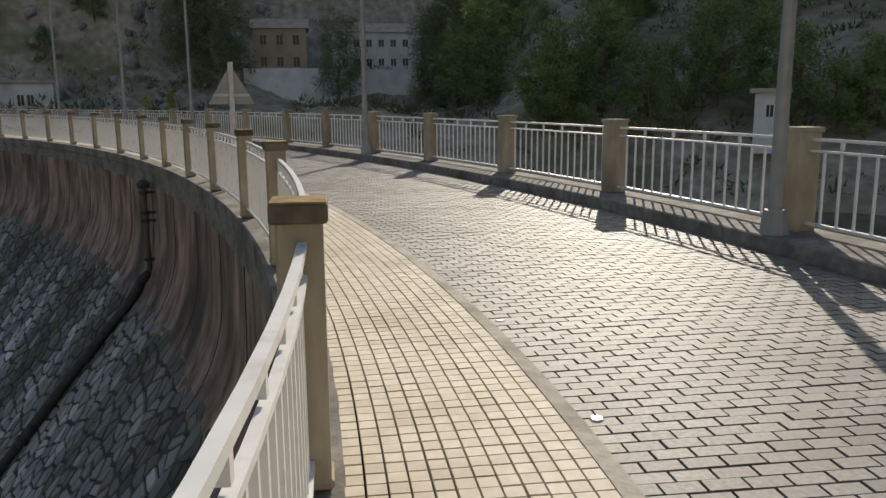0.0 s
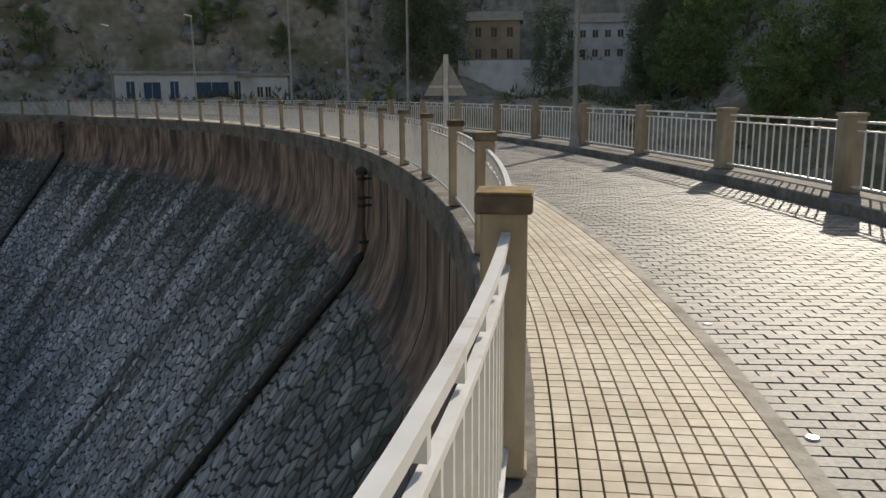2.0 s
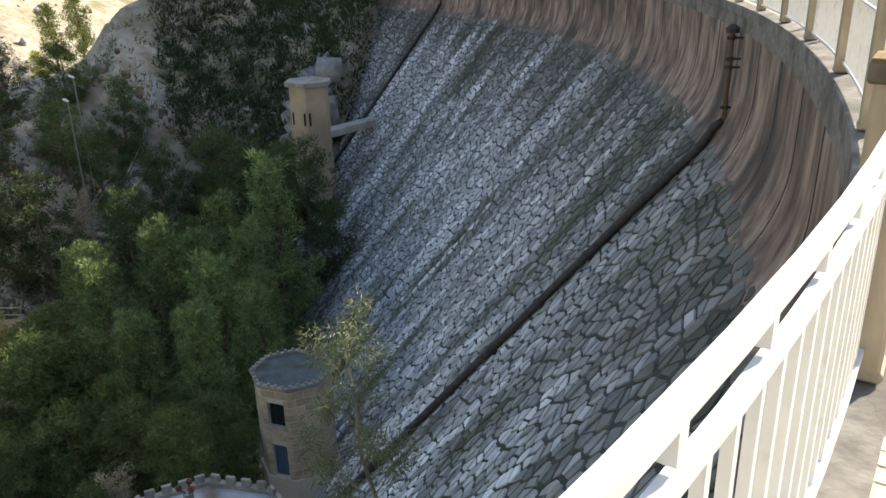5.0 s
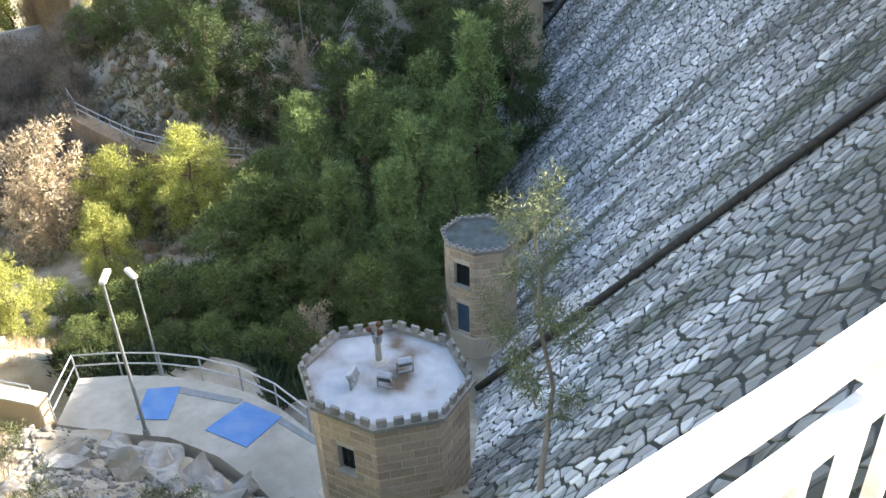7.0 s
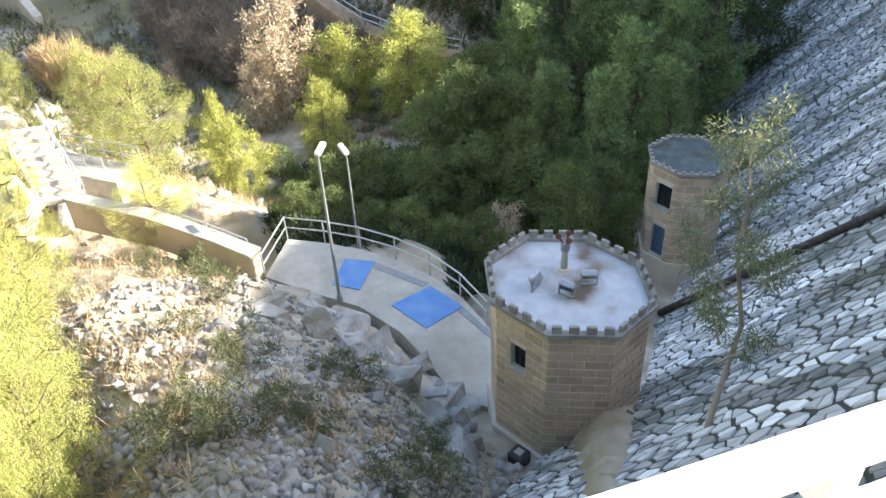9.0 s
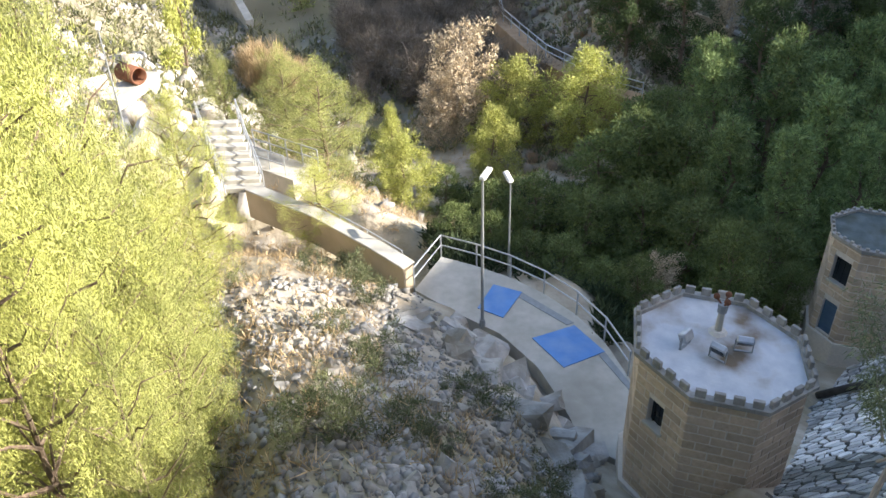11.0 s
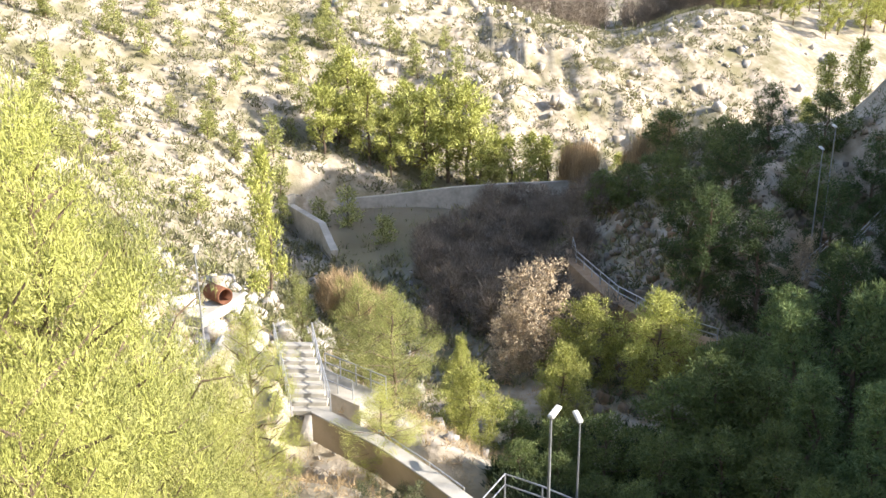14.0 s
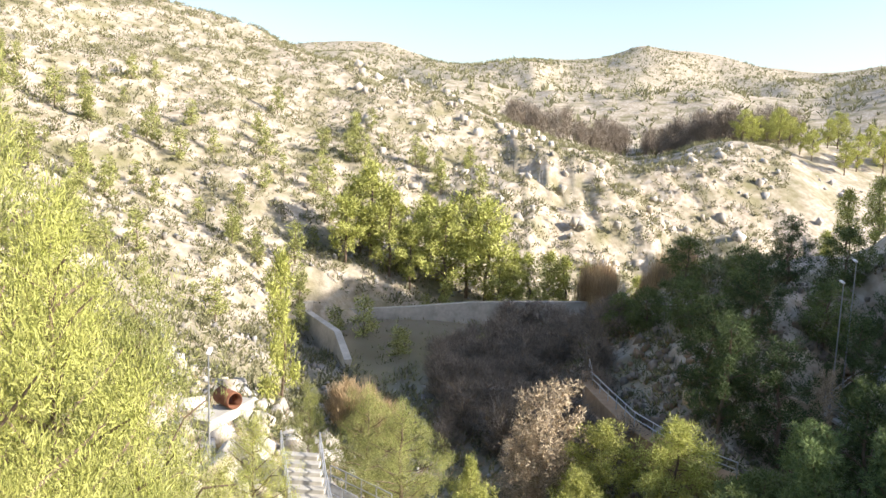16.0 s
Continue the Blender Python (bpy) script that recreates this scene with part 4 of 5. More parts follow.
ROCKS = [rock_mesh("rock", k, sub=1 if k > 3 else 2) for k in range(8)]
_rr = random.Random(9)
count = 0
while count < 290:
    az, D = _rr.uniform(74, 104), _rr.uniform(6.5, 19)
    x, y = polar(az, D)
    if x < -14.2 and y > 0.3 * (x + 25) - 0.8 or math.hypot(x + 12.9, y - 6.8) < 2.6:
        continue
    s = _rr.choice((0.10, 0.13, 0.16, 0.2, 0.24, 0.3, 0.42)) * _rr.uniform(0.7, 1.2)
    ob = new("rock", _rr.choice(ROCKS))
    ob.matrix_world = pose(x, y, gz(x, y) + 0.12 * s, _rr.uniform(0, 360), _rr.uniform(0, 360), _rr.uniform(0, 360)) @ Matrix.Diagonal((s * 1.2, s, s * 0.8, 1))
    tagged(ob, "angular grey limestone block lying on the rubble slope", "rock", "loose rocks on the rubble slope")
    count += 1


for i in range(46):
    az, D = _rr.uniform(73, 90), 0
    D = float(np.interp(az, [73, 80, 85, 90], [15.4, 18.4, 20.0, 21.4])) - _rr.uniform(0.2, 3.2)
    x, y = polar(az, D)
    s = _rr.uniform(0.5, 1.15)
    ob = new("rock", _rr.choice(ROCKS))
    ob.matrix_world = pose(x, y, gz(x, y) - 0.1 * s, _rr.uniform(-30, 30), _rr.uniform(-30, 30), _rr.uniform(0, 360)) @ Matrix.Diagonal((s * 1.5, s, s * 0.75, 1))
    tagged(ob, "large grey limestone outcrop at the edge of the forecourt", "rock", "outcrops by the forecourt")


def rubble(name, n, az0, az1, d0, d1, s0, s1, seed, label, material=M_ROCK):
    rng = np.random.default_rng(seed)
    az, D = np.radians(rng.uniform(az0, az1, n)), rng.uniform(d0, d1, n)
    x, y = -D * np.sin(az), D * np.cos(az)
    keep = ~((x < -14.0) & (x > -27) & (y > 0.3 * (x + 25) - 0.6)) & (np.hypot(x + 12.9, y - 6.8) > 2.4)
    x, y = x[keep], y[keep]
    z = ground(x, y)
    cube = np.array([(-1, -1, -1), (1, -1, -1), (1, 1, -1), (-1, 1, -1), (-1, -1, 1), (1, -1, 1), (1, 1, 1), (-1, 1, 1)], float) * 0.5
    cf = np.array([(0, 3, 2, 1), (4, 5, 6, 7), (0, 1, 5, 4), (1, 2, 6, 5), (2, 3, 7, 6), (3, 0, 4, 7)])
    V, F = [], []
    for i in range(len(x)):
        s = s0 + (s1 - s0) * rng.random() ** 2.5
        m = np.array(Euler(rng.uniform(0, 6.3, 3)).to_matrix())
        p = (cube * (0.7 + 0.5 * rng.random((8, 3)))) * np.array([1.2, 1, 0.7]) * s
        V.append(p @ m.T + np.array([x[i], y[i], z[i] + 0.1 * s]))
        F.append(cf + 8 * i)
    tagged(new(name, add_mesh(name, np.concatenate(V), np.concatenate(F), material)), label, "rubble", kind="stuff")


rubble("rubble", 11000, 66, 124, 4.5, 22, 0.03, 0.22, 81, "loose grey limestone rubble on the slope below the crest")
rubble("rubble", 1700, 88, 124, 30, 120, 0.12, 0.7, 82, "pale boulders strewn over the sunlit hillside")
rubble("rubble", 420, 101, 115, 29, 62, 0.15, 1.3, 87, "limestone ledges on the bank, full sun coloured into the rock", M_ROCK_SUNLIT)
rubble("rubble", 1800, 58, 84, 42, 74, 0.12, 0.8, 83, "broken brown rock on the spur across the stream", M_SPURROCK)
rubble("rubble", 600, 62, 100, 110, 200, 0.3, 1.8, 84, "pale rock outcrops on the far bank", M_ROCK_SUNLIT)
rubble("rubble", 700, 46.5, 56, 50, 76, 0.12, 0.7, 86, "rough rock of the far abutment beside the dam")
rubble("rubble", 70, 48.6, 51.4, 61, 68, 0.8, 2.6, 88, "pale rock outcrop above the gallery tower")
rubble("rubble", 900, 10, 52, 100, 150, 0.5, 2.5, 85, "rock outcrops on the cliff above the far end")


# ---- towers ----
def poly_ring(rx, ry, n=8, turn=22.5):
    return [(rx * math.cos(radians(turn + 360 * k / n)), ry * math.sin(radians(turn + 360 * k / n))) for k in range(n)]


BLOCKS = {}


def block_part(parent, L, hgt, dep, m, material=M_BLOCK):
    key = (round(L, 2), round(hgt, 2), material.name)
    if key not in BLOCKS:
        bm = bmesh.new()
        box(bm, L, dep, hgt, None, 0.012)
        me = bpy.data.meshes.new("block")
        bm.to_mesh(me)
        bm.free()
        me.materials.append(material)
        BLOCKS[key] = me
    ob = new("block", BLOCKS[key])
    ob.parent = parent
    ob.matrix_basis = m
    return ob


def block_tower(name, at, rz, rx, ry, h, course, length, openings, roof_mat, label, faces_with_blocks):
    """Eight-sided tower of coursed blocks. openings: (face, centre along, z0, z1, width, what)."""
    e = empty(name, at, rz)
    tagged(e, label, "tower")
    ring = poly_ring(rx, ry)
    inner = poly_ring(rx - 0.04, ry - 0.04)
    for k in range(8):
        a, b = Vector((*inner[k], 0)), Vector((*inner[(k + 1) % 8], 0))
        d = (b - a)
        L = d.length
        d.normalize()
        n = Vector((d.y, -d.x, 0))
        yaw = math.degrees(math.atan2(d.y, d.x))
        mid = (a + b) / 2
        ops = [o for o in openings if o[0] == k]
        # backing wall round the opening
        bm = bmesh.new()
        th = 0.25
        cuts = [(-L / 2, L / 2, 0, h)]
        for _, c, z0, z1, w, _what in ops:
            nxt = []
            for u0, u1, q0, q1 in cuts:
                if z0 >= q1 or z1 <= q0:
                    nxt.append((u0, u1, q0, q1))
                    continue
                nxt += [(u0, u1, q0, z0), (u0, u1, z1, q1), (u0, c - w / 2, max(q0, z0), min(q1, z1)), (c + w / 2, u1, max(q0, z0), min(q1, z1))]
            cuts = [q for q in nxt if q[1] - q[0] > 0.01 and q[3] - q[2] > 0.01]
        for u0, u1, q0, q1 in cuts:
            box(bm, u1 - u0, th, q1 - q0, pose((u0 + u1) / 2, th / 2, (q0 + q1) / 2))
        w_ob = part("wall", bm, M_BLOCKJOINT, e)
        w_ob.matrix_basis = pose(mid.x, mid.y, 0, 0, 0, yaw)
        if k in faces_with_blocks:
            z, row = 0.0, 0
            Lo = L + 0.03
            while z < h - 0.02:
                hh = min(course, h - z)
                u = -Lo / 2 - (length / 2 if row % 2 else 0)
                while u < Lo / 2 - 0.02:
                    u0, u1 = max(u, -Lo / 2), min(u + length, Lo / 2)
                    u += length
                    segs = [(u0, u1)]
                    for _, c, z0, z1, w, _what in ops:
                        if z + hh > z0 + 0.03 and z < z1 - 0.03:
                            segs = [s for p in segs for s in ((p[0], min(p[1], c - w / 2)), (max(p[0], c + w / 2), p[1])) if s[1] - s[0] > 0.04]
                    for p, q in segs:
                        if q - p > 0.05:
                            block_part(w_ob, q - p - 0.026, hh - 0.026, 0.09, pose((p + q) / 2, 0.031, z + hh / 2))
                z += course
                row += 1
        for _, c, z0, z1, w, what in ops:
            bm = bmesh.new()
            if what == "door":
                box(bm, w, 0.05, z1 - z0, pose(c, 0.12, (z0 + z1) / 2), 0.006)
                for i in range(4):
                    box(bm, w * 0.8, 0.02, 0.03, pose(c, 0.09, z0 + (z1 - z0) * (0.2 + 0.2 * i)))
                o = part("door", bm, M_BLUEDOOR, e, "closed blue-grey metal door")
            else:
                box(bm, w, 0.02, z1 - z0, pose(c, 0.16, (z0 + z1) / 2))
                for i in (-1, 0, 1):
                    box(bm, 0.03, 0.04, z1 - z0, pose(c + i * w * 0.32, 0.14, (z0 + z1) / 2))
                o = part("window", bm, M_DARK, e, "small dark window with bars")
                bm = bmesh.new()
                box(bm, w + 0.12, 0.2, 0.08, pose(c, 0.02, z0 - 0.02), 0.01)
                s = part("sill", bm, M_CONC, o, "pale sloping stone sill")
            o.matrix_basis = pose(mid.x, mid.y, 0, 0, 0, yaw)
    # plinth, cornice, roof and battlements
    bm = bmesh.new()
    for q, (z0, z1) in (((1.05), (-0.9, 0.18)),):
        vs0 = [bm.verts.new((x * q, y * q, z0)) for x, y in ring]
        vs1 = [bm.verts.new((x * q, y * q, z1)) for x, y in ring]
        for k in range(8):
            bm.faces.new((vs0[k], vs0[(k + 1) % 8], vs1[(k + 1) % 8], vs1[k]))
        bm.faces.new(vs1)
    part("plinth", bm, M_BLOCKJOINT, e)
    bm = bmesh.new()
    steps = [(1.0, h - 0.02), (1.03, h), (1.07, h + 0.07), (1.07, h + 0.17), (0.97, h + 0.17), (0.97, h + 0.06)]
    prev = None
    for q, z in steps:
        cur = [bm.verts.new((x * q, y * q, z)) for x, y in ring]
        if prev:
            for k in range(8):
                bm.faces.new((prev[k], prev[(k + 1) % 8], cur[(k + 1) % 8], cur[k]))
        prev = cur
    part("cornice", bm, M_KERB, e)
    bm = bmesh.new()
    vs = [bm.verts.new((x * 0.98, y * 0.98, h + 0.07)) for x, y in ring]
    bm.faces.new(vs)
    bmesh.ops.inset_region(bm, faces=bm.faces[:], thickness=rx * 0.4)
    part("roof", bm, roof_mat, e, "flat roof, pale with brown stains" if roof_mat is M_ROOF else "flat roof, dark and mossy")
    return e, ring


def merlons(e, ring, h, per, size):
    bm = bmesh.new()
    box(bm, size * 1.1, 0.09, size, None, 0.012)
    me = bpy.data.meshes.new("merlon")
    bm.to_mesh(me)
    bm.free()
    me.materials.append(M_KERB)
    for k in range(8):
        a, b = Vector((*ring[k], 0)) * 1.02, Vector((*ring[(k + 1) % 8], 0)) * 1.02
        d = b - a
        for i in range(per):
            p = a.lerp(b, (i + 0.5) / per)
            ob = new("merlon", me)
            ob.parent = e
            ob.matrix_basis = pose(p.x, p.y, h + 0.17 + size / 2 - 0.01, 0, 0, math.degrees(math.atan2(d.y, d.x)))


T1 = (-12.9, 6.75, -14.35)
TOW_RZ = 26.0
tower, ring1 = block_tower("valve_tower", T1, TOW_RZ, 2.02, 1.78, 4.15, 0.245, 0.56, [(5, -0.1, 2.55, 3.3, 0.46, "window")], M_ROOF, "octagonal ochre block tower with battlements below the dam", {4, 5, 6, 7, 0, 1})
merlons(tower, ring1, 4.15, 4, 0.2)
T2 = (-21.5, 15.9, -17.3)
tower2, ring2 = block_tower("valve_tower", T2, 20, 1.5, 1.45, 4.0, 0.3, 0.6, [(5, 0.0, 0.25, 1.6, 0.6, "door"), (5, 0.0, 2.4, 3.4, 0.7, "window"), (7, 0.0, 2.2, 2.7, 0.2, "window")], M_MOSSROOF, "octagonal ochre block gate house with flat mossy roof", {4, 5, 6, 7, 0})
merlons(tower2, ring2, 4.0, 4, 0.1)


def roof_mast():
    """The mast with lamps on the tower's roof."""
    e = empty("roof_mast", (T1[0] - 0.55, T1[1] + 0.15, T1[2] + 4.2))
    bm = bmesh.new()
    tube(bm, (0, 0, 0), (0, 0, 0.75), 0.085, 0.07, 10)
    part("pole", bm, M_CONC, e)
    bm = bmesh.new()
    tube(bm, (0, 0, -0.02), (0, 0, 0.09), 0.26, 0.16, 9)
    part("base", bm, M_BLOCKJOINT, e)
    for a in (0, 130, 240):
        bm = bmesh.new()
        tube(bm, (0, 0, 0.75), (0.17 * math.cos(radians(a)), 0.17 * math.sin(radians(a)), 0.95), 0.022, None, 6)
        r = bmesh.ops.create_uvsphere(bm, u_segments=8, v_segments=6, radius=0.075, matrix=Matrix.Translation((0.17 * math.cos(radians(a)), 0.17 * math.sin(radians(a)), 0.98)))
        part("insulator", bm, M_RUST, e, "rusty brown ceramic insulator")
    bm = bmesh.new()
    tube(bm, (0, 0, 0.6), (0, 0, 0.82), 0.11, 0.12, 8)
    part("collar", bm, M_LAMPGREY, e)
    return tagged(e, "short concrete mast with rusty insulators on the tower roof", "mast")


roof_mast()
bm = bmesh.new()
box(bm, 0.42, 0.42, 0.4, pose(0, 0, 0.2), 0.03)
_bx = polar(66.5, 12.4)
_ob = obj("meter_box", bm, M_PIPE)
_ob.matrix_world = pose(_bx[0], _bx[1], gz(*_bx) - 0.05, 0, 0, 30)
bm = bmesh.new()
box(bm, 0.2, 0.2, 0.03, pose(0, 0, 0.41), 0.01)
part("lid", bm, M_CONC, _ob, "pale square lid")
tagged(_ob, "small black box with pale lid beside the tower", "box")


def floodlight(x, y, rz, tilt):
    e = empty("floodlight", (T1[0] + x, T1[1] + y, T1[2] + 4.215), rz)
    bm = bmesh.new()
    box(bm, 0.36, 0.16, 0.26, pose(0, 0, 0.3, tilt, 0, 0), 0.03)
    part("housing", bm, M_STEEL, e)
    bm = bmesh.new()
    box(bm, 0.30, 0.012, 0.2, pose(0, 0, 0.3, tilt, 0, 0) @ pose(0, -0.085, 0))
    part("glass", bm, M_DARK, e, "dark front glass")
    bm = bmesh.new()
    for s in (-1, 1):
        box(bm, 0.02, 0.05, 0.34, pose(0.19 * s, 0, 0.17))
    box(bm, 0.4, 0.06, 0.02, pose(0, 0, 0.01))
    part("bracket", bm, M_LAMPGREY, e)
    tagged(e, "galvanised floodlight lying on the tower roof", "floodlight", "floodlights on the tower roof")


floodlight(-0.15, -0.75, -50, 25)
floodlight(0.35, -0.2, 40, 30)
floodlight(0.15, 0.45, 70, 40)

# rough stone ramp against the tower, low walls and plot at the foot
def slab_path(name, pts, w, top, depth, material, label, category, kind=""):
    """A wall or slab along points, w wide, with its top at the points' z + top."""
    bm = bmesh.new()
    rows = []
    for i, p in enumerate(pts):
        p = Vector(p)
        q = Vector(pts[min(i + 1, len(pts) - 1)]) - Vector(pts[max(i - 1, 0)])
        n = Vector((-q.y, q.x, 0)).normalized() * w / 2
        rows.append([bm.verts.new(p + n + Vector((0, 0, top))), bm.verts.new(p - n + Vector((0, 0, top))), bm.verts.new(p - n + Vector((0, 0, top - depth))), bm.verts.new(p + n + Vector((0, 0, top - depth)))])
    for a, b in zip(rows[:-1], rows[1:]):
        for k in range(4):
            bm.faces.new((a[k], a[(k + 1) % 4], b[(k + 1) % 4], b[k]))
    bm.faces.new(rows[0][::-1])
    bm.faces.new(rows[-1])
    bmesh.ops.recalc_face_normals(bm, faces=bm.faces[:])
    bmesh.ops.bevel(bm, geom=[e for e in bm.edges if not e.is_boundary and e.calc_face_angle(0) > 0.7], offset=min(0.02, w * 0.1), segments=1, affect="EDGES")
    ob = obj(name, bm, material)
    return tagged(ob, label, category, kind=kind)


def hexstones(parent, origin, ux, uy, w, h, size, seed, material, thick=0.05):
    """Uneven stones on a plane, each its own piece."""
    rng = random.Random(seed)
    for poly in cells(w, h, size, rng, 1.0):
        bm = bmesh.new()
        nrm = ux.cross(uy)
        c = origin + ux * poly[0] + uy * poly[1]
        vs = [bm.verts.new((ux * a + uy * b)) for a, b in poly[2]]
        top = [bm.verts.new((ux * a * 0.9 + uy * b * 0.9 + nrm * thick * rng.uniform(0.7, 1.2))) for a, b in poly[2]]
        bm.faces.new(top)
        for k in range(len(vs)):
            bm.faces.new((vs[k], vs[(k + 1) % len(vs)], top[(k + 1) % len(vs)], top[k]))
        ob = part("stone", bm, material, parent)
        ob.matrix_basis = Matrix.Translation(c)


def cells(w, h, size, rng, stretch=1.0):
    """Uneven convex cells that fill a rectangle: (centre u, centre v, corners round the centre)."""
    nu, nv = int(w / size) + 1, int(h / (size * 0.87 * stretch)) + 1
    pts = {}
    for j in range(-2, nv + 2):
        for i in range(-2, nu + 2):
            pts[i, j] = ((i + 0.5 * (j % 2) + rng.uniform(-0.56, 0.56)) * size, (j + rng.uniform(-0.56, 0.56)) * size * 0.87 * stretch)
    for j in range(nv):
        for i in range(nu):
            cu, cv = pts[i, j]
            if not (0 <= cu <= w and 0 <= cv <= h):
                continue
            poly = [(-size, -size * stretch), (size, -size * stretch), (size, size * stretch), (-size, size * stretch)]
            for dj in (-2, -1, 0, 1, 2):
                for di in (-2, -1, 0, 1, 2):
                    if (di or dj) and (i + di, j + dj) in pts:
                        du, dv = pts[i + di, j + dj][0] - cu, pts[i + di, j + dj][1] - cv
                        lim = (du * du + dv * dv) / 2 * 0.92 - 0.010 * math.hypot(du, dv)
                        out = []
                        for k in range(len(poly)):
                            p, q = poly[k], poly[(k + 1) % len(poly)]
                            fp, fq = p[0] * du + p[1] * dv - lim, q[0] * du + q[1] * dv - lim
                            if fp <= 0:
                                out.append(p)
                            if (fp < 0) != (fq < 0):
                                t = fp / (fp - fq)
                                out.append((p[0] + (q[0] - p[0]) * t, p[1] + (q[1] - p[1]) * t))
                        poly = out
                        if len(poly) < 3:
                            break
                if len(poly) < 3:
                    break
            if len(poly) >= 3:
                yield cu, cv, poly


ramp = empty("stone_ramp")
tagged(ramp, "dark polygonal stone buttress sloping down beside the tower", "buttress")
_p = [Vector(polar(a, d)) for a, d in ((55.6, 13.2), (48.8, 12.0), (50.5, 10.4), (58.6, 11.8))]
_top = [-12.55, -12.0, -12.4, -13.2]
bm = bmesh.new()
_vt = [bm.verts.new((p.x, p.y, z)) for p, z in zip(_p, _top)]
_vb = [bm.verts.new((p.x, p.y, -17)) for p in _p]
bm.faces.new(_vt)
for k in range(4):
    bm.faces.new((_vt[k], _vb[k], _vb[(k + 1) % 4], _vt[(k + 1) % 4]))
bmesh.ops.recalc_face_normals(bm, faces=bm.faces[:])
part("core", bm, M_ROADKERB, ramp)
_o = Vector((_p[3].x, _p[3].y, _top[3] + 0.01))
_ux = (Vector((_p[2].x, _p[2].y, _top[2] + 0.01)) - _o)
_uy = (Vector((_p[0].x, _p[0].y, _top[0] + 0.01)) - _o)
_w, _h = _ux.length, _uy.length
hexstones(ramp, _o, _ux.normalized(), _uy.normalized(), _w, _h, 0.42, 4, M_RAMP)
slab_path("wall", [(*polar(57.8, 13.3), -12.85), (*polar(53.5, 11.8), -12.3), (*polar(49.0, 10.2), -11.2), (*polar(47, 9.5), -10.2)], 0.18, 0.05, 3.0, M_CONC, "low pale concrete wall edging the green plot", "wall", "structure")

# ---- forecourt with painted panels ----
BLUE_A = [(82.51, 22.58), (79.94, 22.18), (81.6, 20.73), (83.93, 21.23)]
BLUE_B = [(75.07, 20.55), (72.12, 19.42), (75.72, 18.46), (78.83, 19.73)]
STRIP_A = [(79.94, 22.18), (75.16, 20.71), (75.75, 20.54), (80.24, 21.9)]
STRIP_B = [(72.12, 19.42), (69.37, 18.13), (69.36, 17.82), (72.66, 19.26)]
FZ = -15.0
fc = [polar(a, d) for a, d in ((87.1, 24.4), (84, 23.75), (81, 23.05), (78, 22.2), (75, 21.15), (72.3, 19.95), (69.8, 18.5), (66, 16.6), (69.0, 15.0), (73.4, 15.6), (75.6, 16.9), (78.2, 18.4), (81.8, 19.9), (86.2, 21.1), (89.6, 22.4))]
bm = bmesh.new()
vt = [bm.verts.new((x, y, FZ)) for x, y in fc]
vb = [bm.verts.new((x, y, FZ - 1.6)) for x, y in fc]
bm.faces.new(vt)
for k in range(len(fc)):
    bm.faces.new((vt[k], vb[k], vb[(k + 1) % len(fc)], vt[(k + 1) % len(fc)]))
bmesh.ops.recalc_face_normals(bm, faces=bm.faces[:])
tagged(obj("forecourt", bm, M_CONC), "smooth pale concrete forecourt below the dam", "pavement", kind="structure")


def plate(name, corners, z, h, material, label, category):
    bm = bmesh.new()
    t = [bm.verts.new((x, y, z + h)) for x, y in corners]
    b = [bm.verts.new((x, y, z)) for x, y in corners]
    bm.faces.new(t)
    for k in range(len(t)):
        bm.faces.new((t[k], b[k], b[(k + 1) % len(t)], t[(k + 1) % len(t)]))
    bmesh.ops.recalc_face_normals(bm, faces=bm.faces[:])
    return tagged(obj(name, bm, material), label, category)


def at_forecourt(rows):
    return [polar(a, d) for a, d in rows]


plate("blue_panel", at_forecourt(BLUE_A), FZ + 0.002, 0.03, M_BLUE, "bright blue painted cover panel on the concrete", "panel")
plate("blue_panel", at_forecourt(BLUE_B), FZ + 0.002, 0.03, M_BLUE, "large bright blue square cover on the concrete", "panel")
plate("channel_cover", at_forecourt(STRIP_A), FZ + 0.002, 0.015, M_LAMPGREY, "dark grey channel cover strip", "cover")
plate("channel_cover", at_forecourt(STRIP_B), FZ + 0.002, 0.015, M_LAMPGREY, "dark grey channel cover strip", "cover")


def pipe_rail(name, pts, h, parent_label, spacing=1.5, r=0.03):
    """A galvanised pipe railing along points on the ground."""
    e = empty(name)
    P = [Vector(p) for p in pts]
    for z in (h, h * 0.55):
        bm = bmesh.new()
        pipe_run(bm, [q + Vector((0, 0, z)) for q in P], r, 6)
        part("rail", bm, M_STEEL, e)
    for a, b in zip(P[:-1], P[1:]):
        n = max(1, round((b - a).length / spacing))
        for i in range(n + (1 if b is P[-1] else 0)):
            q = a.lerp(b, i / n)
            bm = bmesh.new()
            tube(bm, (0, 0, -0.1), (0, 0, h), r, None, 6)
            o = part("post", bm, M_STEEL, e)
            o.matrix_basis = Matrix.Translation(q)
    return tagged(e, parent_label, "railing")


pipe_rail("pipe_railing", [(*polar(89.6, 22.4), FZ)] + [(x, y, FZ) for x, y in fc[:7]], 0.95, "galvanised pipe railing round the forecourt", 1.7)


